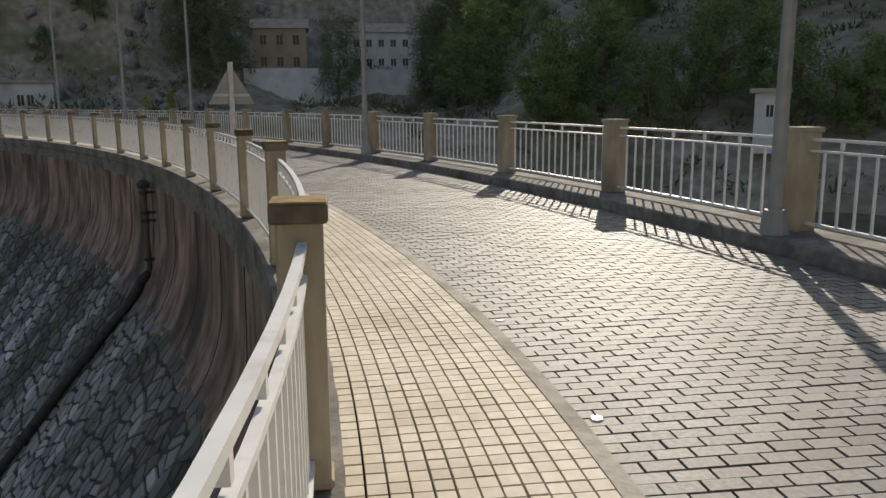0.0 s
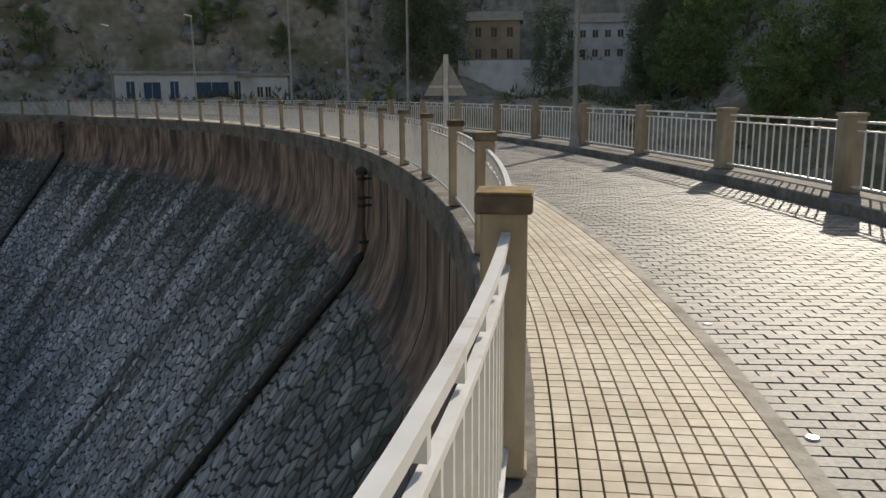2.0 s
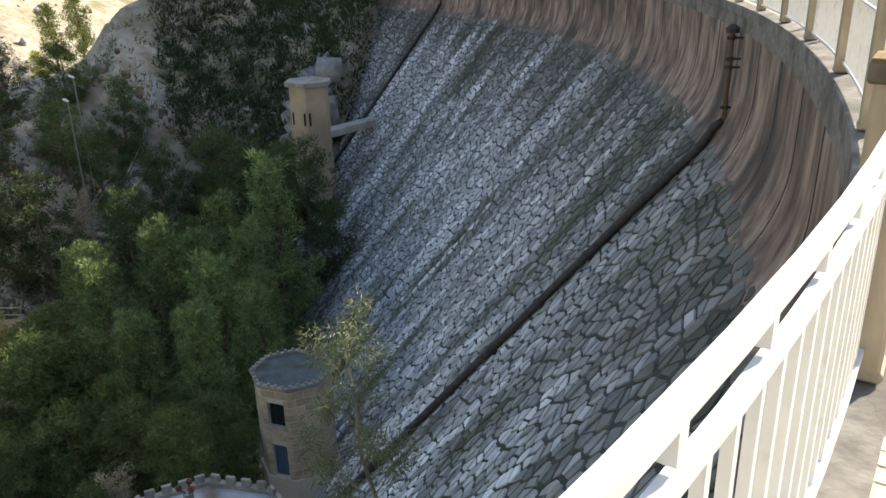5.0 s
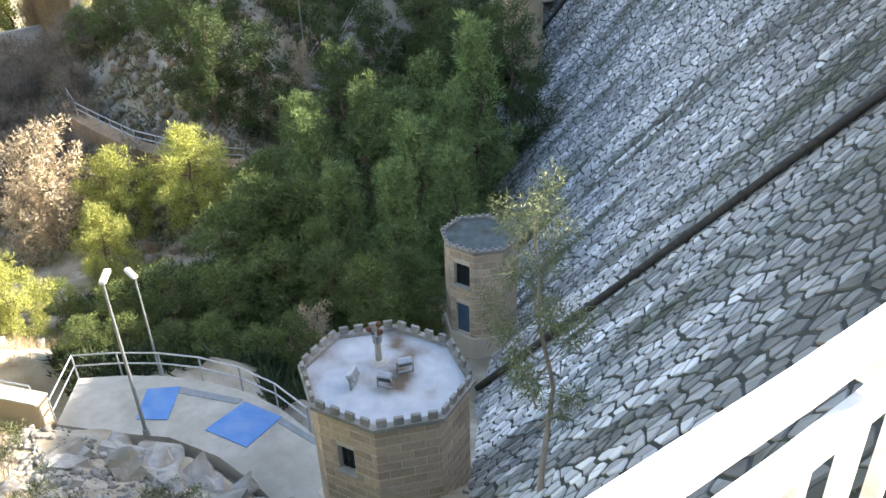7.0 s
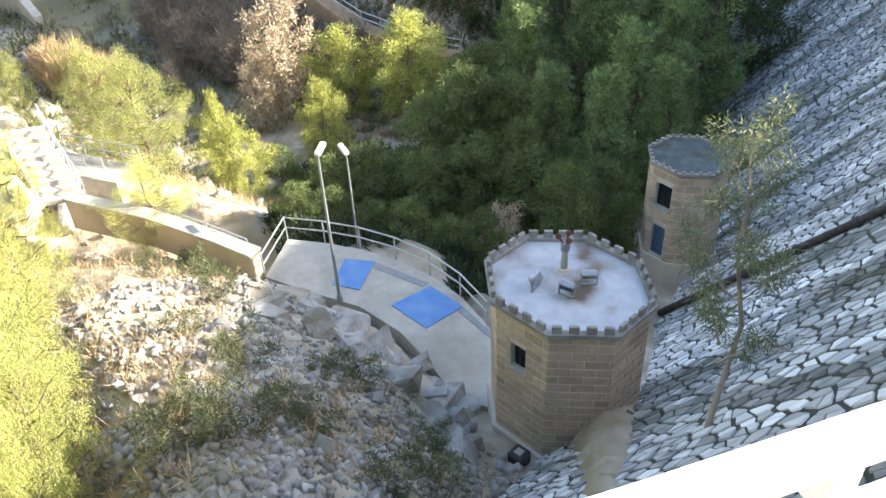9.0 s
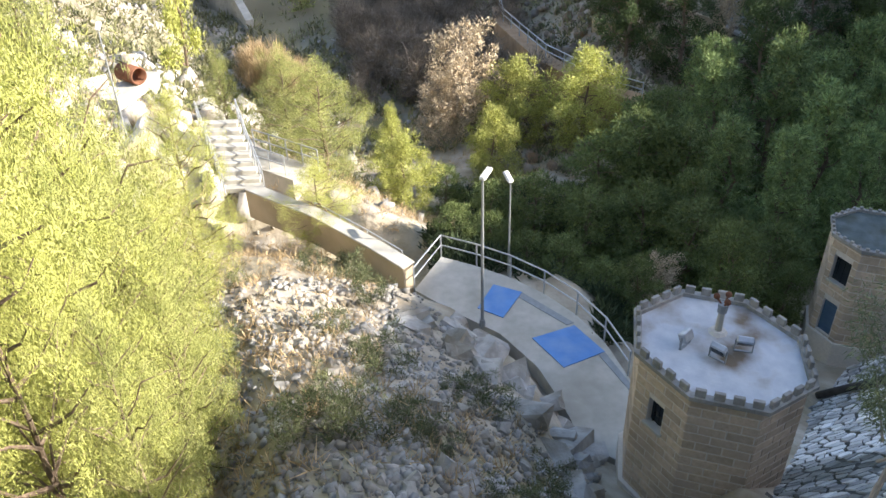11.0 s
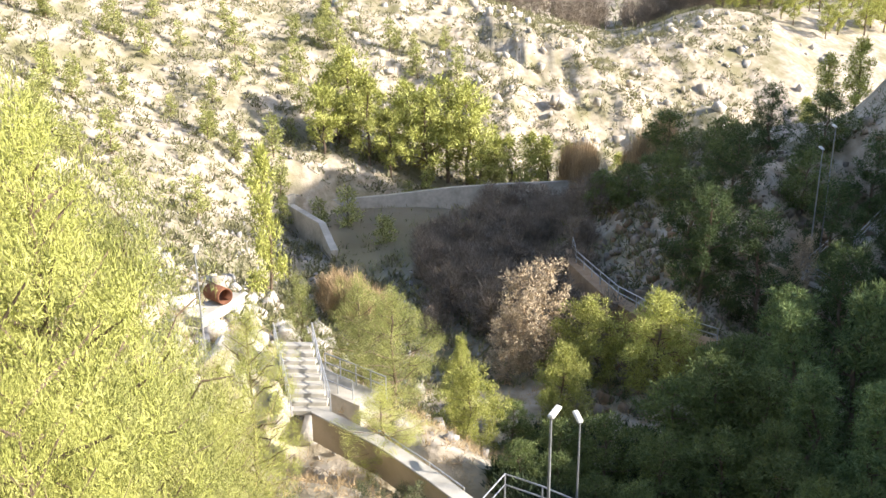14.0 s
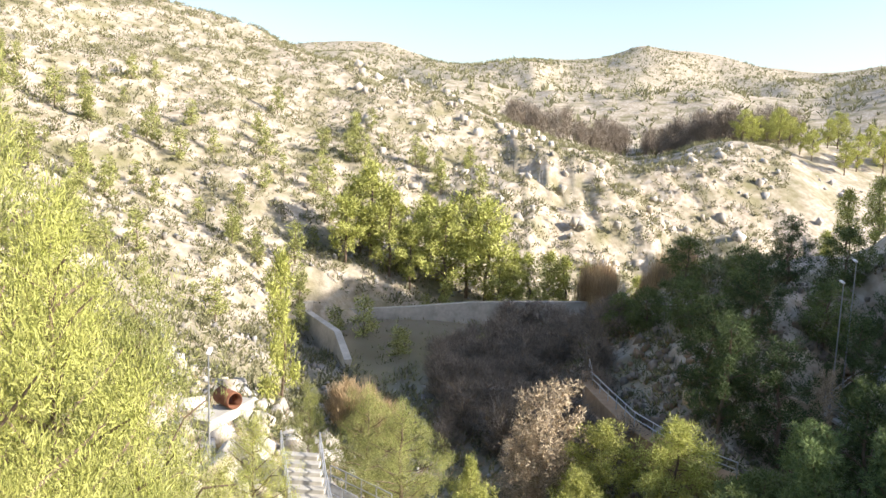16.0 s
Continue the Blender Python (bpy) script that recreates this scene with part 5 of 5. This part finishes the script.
def street_lamp(x, y, z, h, rz, name="street_lamp", arm=0.25, r=0.06):
    e = empty(name, (x, y, z), rz)
    bm = bmesh.new()
    tube(bm, (0, 0, -0.1), (0, 0, h), r, r * 0.6, 10)
    part("pole", bm, M_LAMPGREY, e)
    bm = bmesh.new()
    tube(bm, (0, 0, 0), (0, 0, 0.25), r * 1.9, r * 1.5, 8)
    part("base", bm, M_LAMPGREY, e)
    bm = bmesh.new()
    box(bm, 0.20, 0.62, 0.13, pose(0, arm, h + 0.05, 8, 0, 0), 0.04)
    part("lamp_head", bm, M_WHITE, e, "white lamp head")
    return tagged(e, "tall grey metal street lamp with white head", "street lamp", "street lamps")


_x, _y = polar(83.5, 20.35)
street_lamp(_x, _y, FZ, 5.45, 60)
_x, _y = polar(81.2, 23.5)
street_lamp(_x, _y, gz(_x, _y), -11.35 - gz(_x, _y), 100, r=0.045)
_x, _y = polar(110.2, 33)
street_lamp(_x, _y, gz(_x, _y), -7.9 - gz(_x, _y), 100, r=0.05)
for a, D, top in ((65.5, 62, -6.5), (66.1, 60, -7.8)):
    _x, _y = polar(a, D)
    street_lamp(_x, _y, gz(_x, _y), top - gz(_x, _y), 90, r=0.06)

# walkway and stairs on the sunlit bank
wk = [(*polar(90.0, 22.6), FZ + 0.85), (*polar(93.0, 24.1), FZ + 0.9), (*polar(97.2, 26.4), FZ + 1.0), (*polar(102.3, 29.2), FZ + 1.1)]
slab_path("walkway", wk, 0.5, 0.05, 1.3, M_OCHREWALL, "concrete footbridge with ochre side beam", "walkway")
slab_path("walkway", [(x, y, z + 0.09) for x, y, z in wk], 0.6, 0.02, 0.08, M_CONC, "pale walkway slab on the footbridge", "slab")
pipe_rail("pipe_railing", [(x - 0.9, y - 0.2, z - 0.9) for x, y, z in wk[:3]], 1.0, "steel railing along the lower path", 1.6)
st0 = Vector((*polar(102.6, 29.3), FZ + 1.1))
st = empty("stairs", st0)
for i in range(9):
    bm = bmesh.new()
    box(bm, 0.42, 1.5, 0.2, pose(-0.4 * i, -0.16 * i, 0.18 * i), 0.015)
    part("step", bm, M_CONC, st)
tagged(st, "white sunlit concrete stairs up the bank", "stairs")
pipe_rail("pipe_railing", [st0 + Vector((0.2, -0.8, 0)), st0 + Vector((-1.6, -1.5, 0.7)), st0 + Vector((-3.3, -2.2, 1.5))], 1.0, "white steel stair railing", 0.8)
pipe_rail("pipe_railing", [st0 + Vector((0.2, 0.8, 0)), st0 + Vector((-1.6, 0.1, 0.7)), st0 + Vector((-3.3, -0.5, 1.5))], 1.0, "white steel stair railing", 0.8)

ld = [(*polar(102.6, 33.4), -14.25), (*polar(100.3, 32.2), -14.4), (*polar(98.0, 31.2), -14.6)]
slab_path("landing", ld, 1.5, 0.05, 2.2, M_CONC, "white sunlit concrete landing above the stairs", "landing")
for _q in (-0.7, 0.7):
    pipe_rail("pipe_railing", [(x - 0.3 * _q, y + _q, z) for x, y, z in ld], 1.0, "white steel railing of the landing", 1.0)

# rusty pipe mouth on its platform
_x, _y = polar(109.0, 36)
_z = -10.6
bm = bmesh.new()
tube(bm, (_x - 0.7, _y - 0.5, _z - 0.35), (_x + 0.1, _y + 0.45, _z - 0.35), 0.40, 0.40, 16, cap=False)
rp = obj("pipe_mouth", bm, M_RUST, True)
sm = rp.modifiers.new("thickness", "SOLIDIFY")
sm.thickness = 0.06
tagged(rp, "short length of large rusty steel pipe", "pipe")
slab_path("platform", [(_x + 1.6, _y - 0.6, _z - 0.8), (_x - 1.6, _y + 0.4, _z - 0.8)], 1.0, 0.05, 0.5, M_CONC, "small concrete platform under the rusty pipe", "platform")

# path, wall and stairs on the spur
fpts = []
for a, D in ((82.3, 65.8), (82.0, 61.8), (80.8, 58.3), (78.8, 53.6), (76, 50.3), (73.5, 48.3), (71.5, 47.3)):
    x, y = polar(a, D)
    fpts.append((x, y, -18.0))
slab_path("path_wall", fpts, 1.2, 0.0, 4.0, M_EARTH, "ochre retaining wall carrying the riverside path", "wall", "structure")
pipe_rail("pipe_railing", fpts, 1.0, "galvanised railing along the riverside path", 2.0, 0.04)
bpts = []
for a, D, z in ((69.2, 60, -9.3), (66.5, 61, -9.6), (63.5, 60, -9.4), (58, 58, -9.0)):
    bpts.append((*polar(a, D), gz(*polar(a, D)) + 0.7))
slab_path("terrace_wall", bpts[:2], 0.35, 0.1, 1.6, M_OCHREWALL, "pale ochre terrace wall on the spur", "wall", "structure")
slab_path("footbridge", bpts[1:], 1.1, 0.0, 0.22, M_CONC, "concrete footbridge across the wooded slope", "footbridge")
pipe_rail("pipe_railing", bpts[1:], 1.0, "white railing on the footbridge", 2.0, 0.04)
sp = [Vector(bpts[1])]
for a, D in ((65.0, 63.5), (63.5, 66), (62, 68.5), (60.5, 71)):
    x, y = polar(a, D)
    sp.append(Vector((x, y, gz(x, y) + 0.35)))
pipe_rail("pipe_railing", sp, 1.0, "long white stair railing up the slope", 1.6, 0.04)
tagged(slab_path("stairs", sp, 1.1, -0.1, 0.5, M_CONC, "long concrete stairs up the wooded slope", "stairs"), kind="")
t3pts = [(*polar(75.5, 57), gz(*polar(75.5, 57)) + 1.0), (*polar(71, 55), gz(*polar(71, 55)) + 1.0)]
slab_path("terrace_wall", t3pts, 0.5, 0.0, 2.0, M_OCHREWALL, "low earth-coloured terrace wall among pines", "wall", "structure")

# the stilling basin's walls and the stream
wall_pts = [(*polar(a, D), z) for a, D, z in ((103.6, 97, -20.0), (102.9, 100.4, -20.4), (99.7, 100.6, -21.5), (95.5, 100.6, -21.0), (91.3, 100.6, -20.2), (87.1, 101, -19.8), (83.0, 103, -19.8), (79, 106, -20.0), (74, 108, -20.2))]
slab_path("basin_wall", wall_pts, 0.8, 0.0, 4.5, M_CONC, "long pale concrete wall behind the stilling basin", "wall", "structure")
slab_path("basin_wall", [(*polar(103.2, 92), -19.8), (*polar(101.0, 84), -20.2), (*polar(100.2, 78), -21.6)], 0.8, 0.0, 4.0, M_CONC, "stepped concrete side wall of the stilling basin", "wall", "structure")
bm = bmesh.new()
ws = [bm.verts.new((*polar(a, D), -22.4)) for a, D in ((101.5, 92), (99.5, 99), (94, 99), (90, 97), (91, 80), (93, 66), (91.5, 52), (89.5, 44), (92.0, 43), (94.5, 52), (98.5, 66), (101, 80))]
bm.faces.new(ws)
tagged(obj("stream", bm, mat("muddy_water", (0.16, 0.14, 0.10), (0.20, 0.18, 0.13), 0.2, 0.25, 0.04, 4.0, spec=0.5)), "shallow muddy water of the stilling basin and stream", "water", kind="structure")


S_PIPE1, S_PIPE2 = 20.6, 68.0


# ---- pipes down the dam's face ----
def drain_pipe(s, top_z, l_end, r, brackets):
    """A riser that stands off the band on brackets, and a thicker pipe from its foot down the masonry."""
    e = empty("drain_pipe")
    o_r = 0.36
    x, y, h = crest(s, -o_r)
    pts = [Vector((x, y, -2.75))]
    for o, z in PROFILE[-4:]:
        px, py, _ = crest(s, -(o + r + 0.04))
        pts.append(Vector((px, py, z)))
    pts += [face_pt(s, i * 2.0, r + 0.05) for i in range(1, int(l_end / 2) + 1)]
    bm = bmesh.new()
    pipe_run(bm, pts, r, 10)
    part("pipe", bm, M_PIPE, e, smooth=True)
    bm = bmesh.new()
    pipe_run(bm, [(x, y, top_z), (x, y, -1.6), (x, y, -2.8)], 0.062, 10)
    part("riser", bm, M_RISER, e, "rusty brown upright pipe", True)
    for q in brackets:
        bm = bmesh.new()
        box(bm, 0.46, 0.06, 0.055, pose(x + 0.11 * math.cos(h), y + 0.11 * math.sin(h), q, 0, 0, math.degrees(h)), 0.008)
        tube(bm, (x, y, q - 0.05), (x, y, q + 0.05), 0.085, None, 10)
        part("clamp", bm, M_PIPE, e)
    for i in range(2, int(l_end / 2), 1):
        p = face_pt(s, i * 2.0, r + 0.04)
        a, b = face_pt(s, i * 2.0 - 0.06, r + 0.04), face_pt(s, i * 2.0 + 0.06, r + 0.04)
        bm = bmesh.new()
        tube(bm, a, b, r * 1.3, None, 10)
        part("joint", bm, M_PIPE, e)
    bm = bmesh.new()
    tube(bm, (x, y, top_z), (x, y, top_z + 0.09), 0.17, 0.16, 8)
    tube(bm, (x, y, top_z + 0.09), (x, y, top_z + 0.2), 0.2, 0.05, 8)
    part("cowl", bm, M_PIPE, e, "small dark cowl")
    tagged(e, "dark iron drain pipe running down the dam face", "drain pipe", "drain pipes on the dam")


drain_pipe(S_PIPE1, -0.6, 18, 0.12, (-0.72, -1.22, -1.42, -2.4))
drain_pipe(S_PIPE2, -0.6, 20, 0.12, (-0.8, -1.5, -2.3))

# gallery tower at the far foot
g3 = empty("gallery_tower", (*polar(50.3, 57), -13.6), 40)
bm = bmesh.new()
bmesh.ops.create_cone(bm, cap_ends=True, segments=6, radius1=1.5, radius2=1.45, depth=8.4, matrix=pose(0, 0, 2.2))
part("wall", bm, M_OCHREWALL, g3)
bm = bmesh.new()
bmesh.ops.create_cone(bm, cap_ends=True, segments=6, radius1=1.75, radius2=1.75, depth=0.3, matrix=pose(0, 0, 6.4))
part("cornice", bm, M_KERB, g3)
for a in (-150, -90):
    bm = bmesh.new()
    box(bm, 0.5, 0.2, 0.9, pose(1.3 * math.cos(radians(a)), 1.3 * math.sin(radians(a)), 4.0, 0, 0, a + 90), 0.02)
    part("window", bm, M_DARK, g3, "small dark window")
tagged(g3, "hexagonal ochre stone gallery tower at the dam's foot", "tower")
_q = crest(68.5, -3.0)
slab_path("footbridge", [(*polar(50.0, 57), -10.8), (_q[0], _q[1], -10.8)], 1.2, 0.0, 0.5, M_CONC, "short concrete bridge from the tower to the dam", "footbridge")


# ---- the crest's furniture ----
LAMP_AZ = [-22.6, 5.75, 17.6, 21.85, 25.8, 32.2, 37.4]
for k, a in enumerate(LAMP_AZ):
    s = s_at(a, ROAD_W - 0.36)
    x, y, h = crest(s, ROAD_W - 0.36)
    street_lamp(x, y, 0.12, 6.6, math.degrees(h) + 90, r=0.075)
x, y = polar(14.9, 16.5)
sg = empty("road_sign", (x, y, 0), 20)
bm = bmesh.new()
box(bm, 0.1, 0.06, 2.25, pose(0, 0, 1.12), 0.01)
part("post", bm, M_STEEL, sg)
bm = bmesh.new()
t = [(-0.45, 1.42), (0.45, 1.42), (0.0, 2.2)]
fr = [bm.verts.new((a, 0.05, z)) for a, z in t]
bk = [bm.verts.new((a, 0.075, z)) for a, z in t]
bm.faces.new(fr)
bm.faces.new(bk[::-1])
for k in range(3):
    bm.faces.new((fr[k], bk[k], bk[(k + 1) % 3], fr[(k + 1) % 3]))
bmesh.ops.recalc_face_normals(bm, faces=bm.faces[:])
part("panel", bm, M_LAMPGREY, sg, "bare grey back of the triangular panel")
bm = bmesh.new()
box(bm, 0.7, 0.03, 0.05, pose(0, 0.035, 1.6))
part("brace", bm, M_STEEL, sg)
tagged(sg, "triangular road sign seen from its grey back", "road sign")

# studs in the road beside the tiles
for k in range(9):
    s = 3.08 + 1.67 * k
    x, y, h = crest(s, WALK_W + 0.16)
    bm = bmesh.new()
    tube(bm, (0, 0, 0), (0, 0, 0.007), 0.036, 0.028, 12)
    ob = obj("road_stud", bm, M_REFLECT)
    ob.matrix_world = pose(x, y, -0.029)
    tagged(ob, "round white reflective stud set in the pavers", "road stud", "road studs")


# ---- buildings at the far end ----
def house(name, at, rz, w, d, h, wall_mat, label, wins, roof="flat", win_mat=None):
    """wins: (x along the front, sill, width, height, what)."""
    e = empty(name, at, rz)
    bm = bmesh.new()
    cuts = [(-w / 2, w / 2, -2.0, h)]
    for cx, z0, ww, hh, _ in wins:
        nxt = []
        for u0, u1, q0, q1 in cuts:
            if z0 >= q1 or z0 + hh <= q0 or cx - ww / 2 >= u1 or cx + ww / 2 <= u0:
                nxt.append((u0, u1, q0, q1))
                continue
            nxt += [(u0, u1, q0, z0), (u0, u1, z0 + hh, q1), (u0, cx - ww / 2, max(q0, z0), min(q1, z0 + hh)), (cx + ww / 2, u1, max(q0, z0), min(q1, z0 + hh))]
        cuts = [q for q in nxt if q[1] - q[0] > 0.01 and q[3] - q[2] > 0.01]
    for u0, u1, q0, q1 in cuts:
        box(bm, u1 - u0, 0.3, q1 - q0, pose((u0 + u1) / 2, 0.15, (q0 + q1) / 2))
    for sx in (-1, 1):
        box(bm, 0.3, d - 0.3, h + 2, pose(sx * (w / 2 - 0.15), d / 2 + 0.15, (h - 2) / 2))
    box(bm, w - 0.6, 0.3, h + 2, pose(0, d - 0.15, (h - 2) / 2))
    part("wall", bm, wall_mat, e)
    bm = bmesh.new()
    if roof == "flat":
        box(bm, w + 0.8, d + 0.8, 0.35, pose(0, d / 2, h + 0.17), 0.03)
    else:
        vs = [bm.verts.new(p) for p in ((-w / 2 - 0.4, -0.4, h), (w / 2 + 0.4, -0.4, h), (w / 2 + 0.4, d + 0.4, h), (-w / 2 - 0.4, d + 0.4, h), (-w / 2 - 0.4, d / 2, h + 1.6), (w / 2 + 0.4, d / 2, h + 1.6))]
        for f in ((0, 1, 5, 4), (2, 3, 4, 5), (0, 4, 3), (1, 2, 5), (3, 2, 1, 0)):
            bm.faces.new([vs[i] for i in f])
    part("roof", bm, M_CONC if roof == "flat" else M_BLOCK, e)
    for cx, z0, ww, hh, what in wins:
        bm = bmesh.new()
        box(bm, ww, 0.05, hh, pose(cx, 0.2, z0 + hh / 2))
        o = part(what, bm, M_BLUEDOOR if what != "window" else M_DARK, e)
        bm = bmesh.new()
        box(bm, ww + 0.2, 0.25, 0.08, pose(cx, 0.05, z0 - 0.04))
        box(bm, 0.06, 0.06, hh, pose(cx, 0.15, z0 + hh / 2))
        part("frame", bm, wall_mat if wall_mat is M_WHITE else M_CONC, o)
    return tagged(e, label, "building")


_x, _y = polar(33.0, 97)
house("pump_house", (_x, _y, -0.3), 34, 14.5, 5, 4.0, M_WHITE, "low white building with blue shutters and flat roof", [(-5.6, 0.8, 0.9, 2.4, "shutter"), (-3.3, 0.3, 1.8, 2.8, "door"), (-0.9, 0.8, 0.9, 2.4, "shutter"), (3.2, 0.3, 3.8, 2.8, "door"), (6.2, 0.8, 0.9, 2.4, "shutter")])
_x, _y = polar(27.6, 93)
house("gate_lodge", (_x, _y, -0.3), 28, 5.2, 5, 3.7, M_WHITE, "small white lodge with double window beside the long building", [(-0.5, 1.4, 0.6, 1.1, "window"), (0.4, 1.4, 0.6, 1.1, "window")])
_x, _y = polar(4.8, 115)
house("white_house", (_x, _y, 5.2), 4, 12.5, 8, 5.6, M_WHITE, "long white two-storey house on the hillside", [(-4.5 + 1.7 * i, zz, 0.75, 1.0, "window") for i in range(6) for zz in (1.0, 3.6)], "gable")
_x, _y = polar(11.5, 114)
house("ochre_house", (_x, _y, 5.2), 10, 7.2, 7, 6.0, M_OCHREWALL, "ochre two-storey house with gabled roof", [(-2.2 + 2.2 * i, zz, 0.8, 1.3, "window") for i in range(3) for zz in (0.9, 3.8)], "gable")
slab_path("retaining_wall", [(*polar(14, 108), 5.6), (*polar(8, 107.5), 5.6), (*polar(2, 108), 5.3), (*polar(0, 110), 4.6)], 0.6, 0.0, 5.6, M_WHITE, "stained white retaining wall below the houses", "wall", "structure")
_x, _y = polar(-22.0, 66)
house("hut", (_x, _y, -0.8), -22, 2.2, 2.2, 2.6, M_WHITE, "tiny white hut on the far shore", [(0, 0.8, 0.5, 0.9, "window")])
slab_path("shore_road", [(*polar(a, 92), 3.0) for a in (-34, -26, -20, -14, -10)], 2.5, 0.0, 3.0, M_CONC, "pale road ledge cut in the far shore", "road", "structure")
slab_path("guard_wall", [crest(SMAX - 0.5, 0.0)[:2] + (0.7,), (*polar(50, 76), 0.7), (*polar(56, 79), 0.8)], 0.4, 0.0, 1.6, M_CONC, "low white wall continuing beyond the crest's end", "wall", "structure")


# ---- pieces: masonry, tiles, pavers ----
def wedge_rows(polys):
    """Joined pieces from (corner points on the bed, corner points on top)."""
    V, F = [], []
    for low, top in polys:
        k = len(V)
        n = len(low)
        V += low + top
        F.append(tuple(range(k + n, k + 2 * n)))
        for i in range(n):
            j = (i + 1) % n
            F.append((k + i, k + j, k + n + j, k + n + i))
    return V, F


rng_s = random.Random(17)
far_stones, far_st, near_count = [], [], 0


def along(me, st):
    """Stores how far along and down the dam each point lies."""
    at = me.attributes.new("st", "FLOAT_VECTOR", "POINT")
    at.data.foreach_set("vector", np.array([(p, q, 0.0) for p, q in st], np.float32).ravel())



s_from, s_to, l_to = 2.0, 80.0, 28.0
for u, w, poly in cells(s_to - s_from, l_to, 0.43, rng_s, 0.9):
    w -= 0.5
    s = s_from + u
    if face_pt(s, w).z < -24:
        continue
    raise_by = rng_s.uniform(0.015, 0.04)
    fit = rng_s.uniform(0.86, 0.97)
    low = [face_pt(s + a * fit, w + b * fit, -0.01) for a, b in poly]
    top = [face_pt(s + a * (fit - 0.06), w + b * (fit - 0.06), raise_by) for a, b in poly]
    if near_count < 300 and 6 < s < 17 and 3.0 < w < 14:
        c = sum(low, Vector()) / len(low)
        V, F = wedge_rows([([p - c for p in low], [p - c for p in top])])
        ob = new("stone", mesh_of("stone", V, F, M_STONE_OB))
        along(ob.data, [(s, w)] * len(V))
        ob.matrix_world = Matrix.Translation(c)
        ob.parent = bpy.data.objects["face"]
        near_count += 1
    else:
        far_stones.append((low, top))
        far_st += [(s, w)] * (2 * len(low))
V, F = wedge_rows(far_stones)
ob = new("stones", mesh_of("stones", V, F, M_STONE))
along(ob.data, far_st)
ob.parent = bpy.data.objects["face"]
tagged(ob, "pale polygonal rubble stones with dark joints", kind="stuff")

# upright joints of the concrete band
for k in range(27):
    s = 4.5 + k * 2.75
    bm = bmesh.new()
    prev = None
    for o, z in PROFILE:
        row = []
        for ds, oo in ((-0.03, 0.0), (-0.02, 0.012), (0.02, 0.012), (0.03, 0.0)):
            x, y, _ = crest(s + ds, -(o + oo))
            row.append(bm.verts.new((x, y, z)))
        if prev:
            for i in range(3):
                bm.faces.new((prev[i], prev[i + 1], row[i + 1], row[i]))
        prev = row
    part("joint_rib", bm, M_PIPE, bpy.data.objects["band"])


def surface_piece(name, s0, s1, o0, o1, z, gap, parent, material, hgt, near):
    g = gap / 2
    low, top = [], []
    for s, o in ((s0 + g, o0 + g), (s1 - g, o0 + g), (s1 - g, o1 - g), (s0 + g, o1 - g)):
        x, y, _ = crest(s, o)
        low.append(Vector((x, y, z - hgt)))
    c = sum(low, Vector()) / 4
    for p in low:
        q = c + (p - c) * 0.965
        top.append(Vector((q.x, q.y, z)))
    if not near:
        return low, top
    V, F = wedge_rows([([p - c for p in low], [p - c for p in top])])
    ob = new(name, mesh_of(name, V, F, material))
    ob.matrix_world = Matrix.Translation(c)
    ob.parent = parent


walk_bed = new("sidewalk")
tagged(walk_bed, "sidewalk of small square cream tiles along the railing", "sidewalk", kind="structure")
road_bed = new("road")
tagged(road_bed, "road of grey brick pavers along the dam crest", "road", kind="structure")
COLS, T_W = 12, (WALK_W - 0.02 - 0.13) / 12
rest, cnt = [], 0
s = -1.0
row = 0
rt = random.Random(3)
while s < SMAX:
    big = 1 if s < 45 else 4
    for c in range(COLS):
        o0 = 0.13 + c * T_W
        near = 1.2 < s < 4.6 and cnt < 300
        p = surface_piece("tile", s, s + 0.089 * big, o0, o0 + T_W, rt.uniform(-0.002, 0.002), 0.007 if c % 4 else 0.010, walk_bed, M_TILE_OB, 0.03, near)
        if near:
            cnt += 1
        else:
            rest.append(p)
    s += 0.089 * big
    row += 1
V, F = wedge_rows(rest)
ob = new("tiles", mesh_of("tiles", V, F, M_TILE))
ob.parent = walk_bed
tagged(ob, "cream ribbed tiles", kind="stuff")

rest, cnt = [], 0
O0, O1 = WALK_W + 0.08, ROAD_W - 0.53
P_L, P_W = 0.182, 0.091
s, row = -1.0, 0
while s < SMAX:
    o = O0 - (P_L / 2 if row % 2 else 0)
    while o < O1 - 0.02:
        a, b = max(o, O0), min(o + P_L, O1)
        o += P_L
        if b - a < 0.03:
            continue
        near = 2.2 < s < 6.0 and cnt < 300
        p = surface_piece("paver", s, s + P_W, a, b, -0.03 + rt.uniform(-0.003, 0.003), 0.008, road_bed, M_PAVER_OB, 0.04, near)
        if near:
            cnt += 1
        else:
            rest.append(p)
    s += P_W
    row += 1
V, F = wedge_rows(rest)
ob = new("pavers", mesh_of("pavers", V, F, M_PAVER))
ob.parent = road_bed
tagged(ob, "grey brick pavers in running bond", kind="stuff")
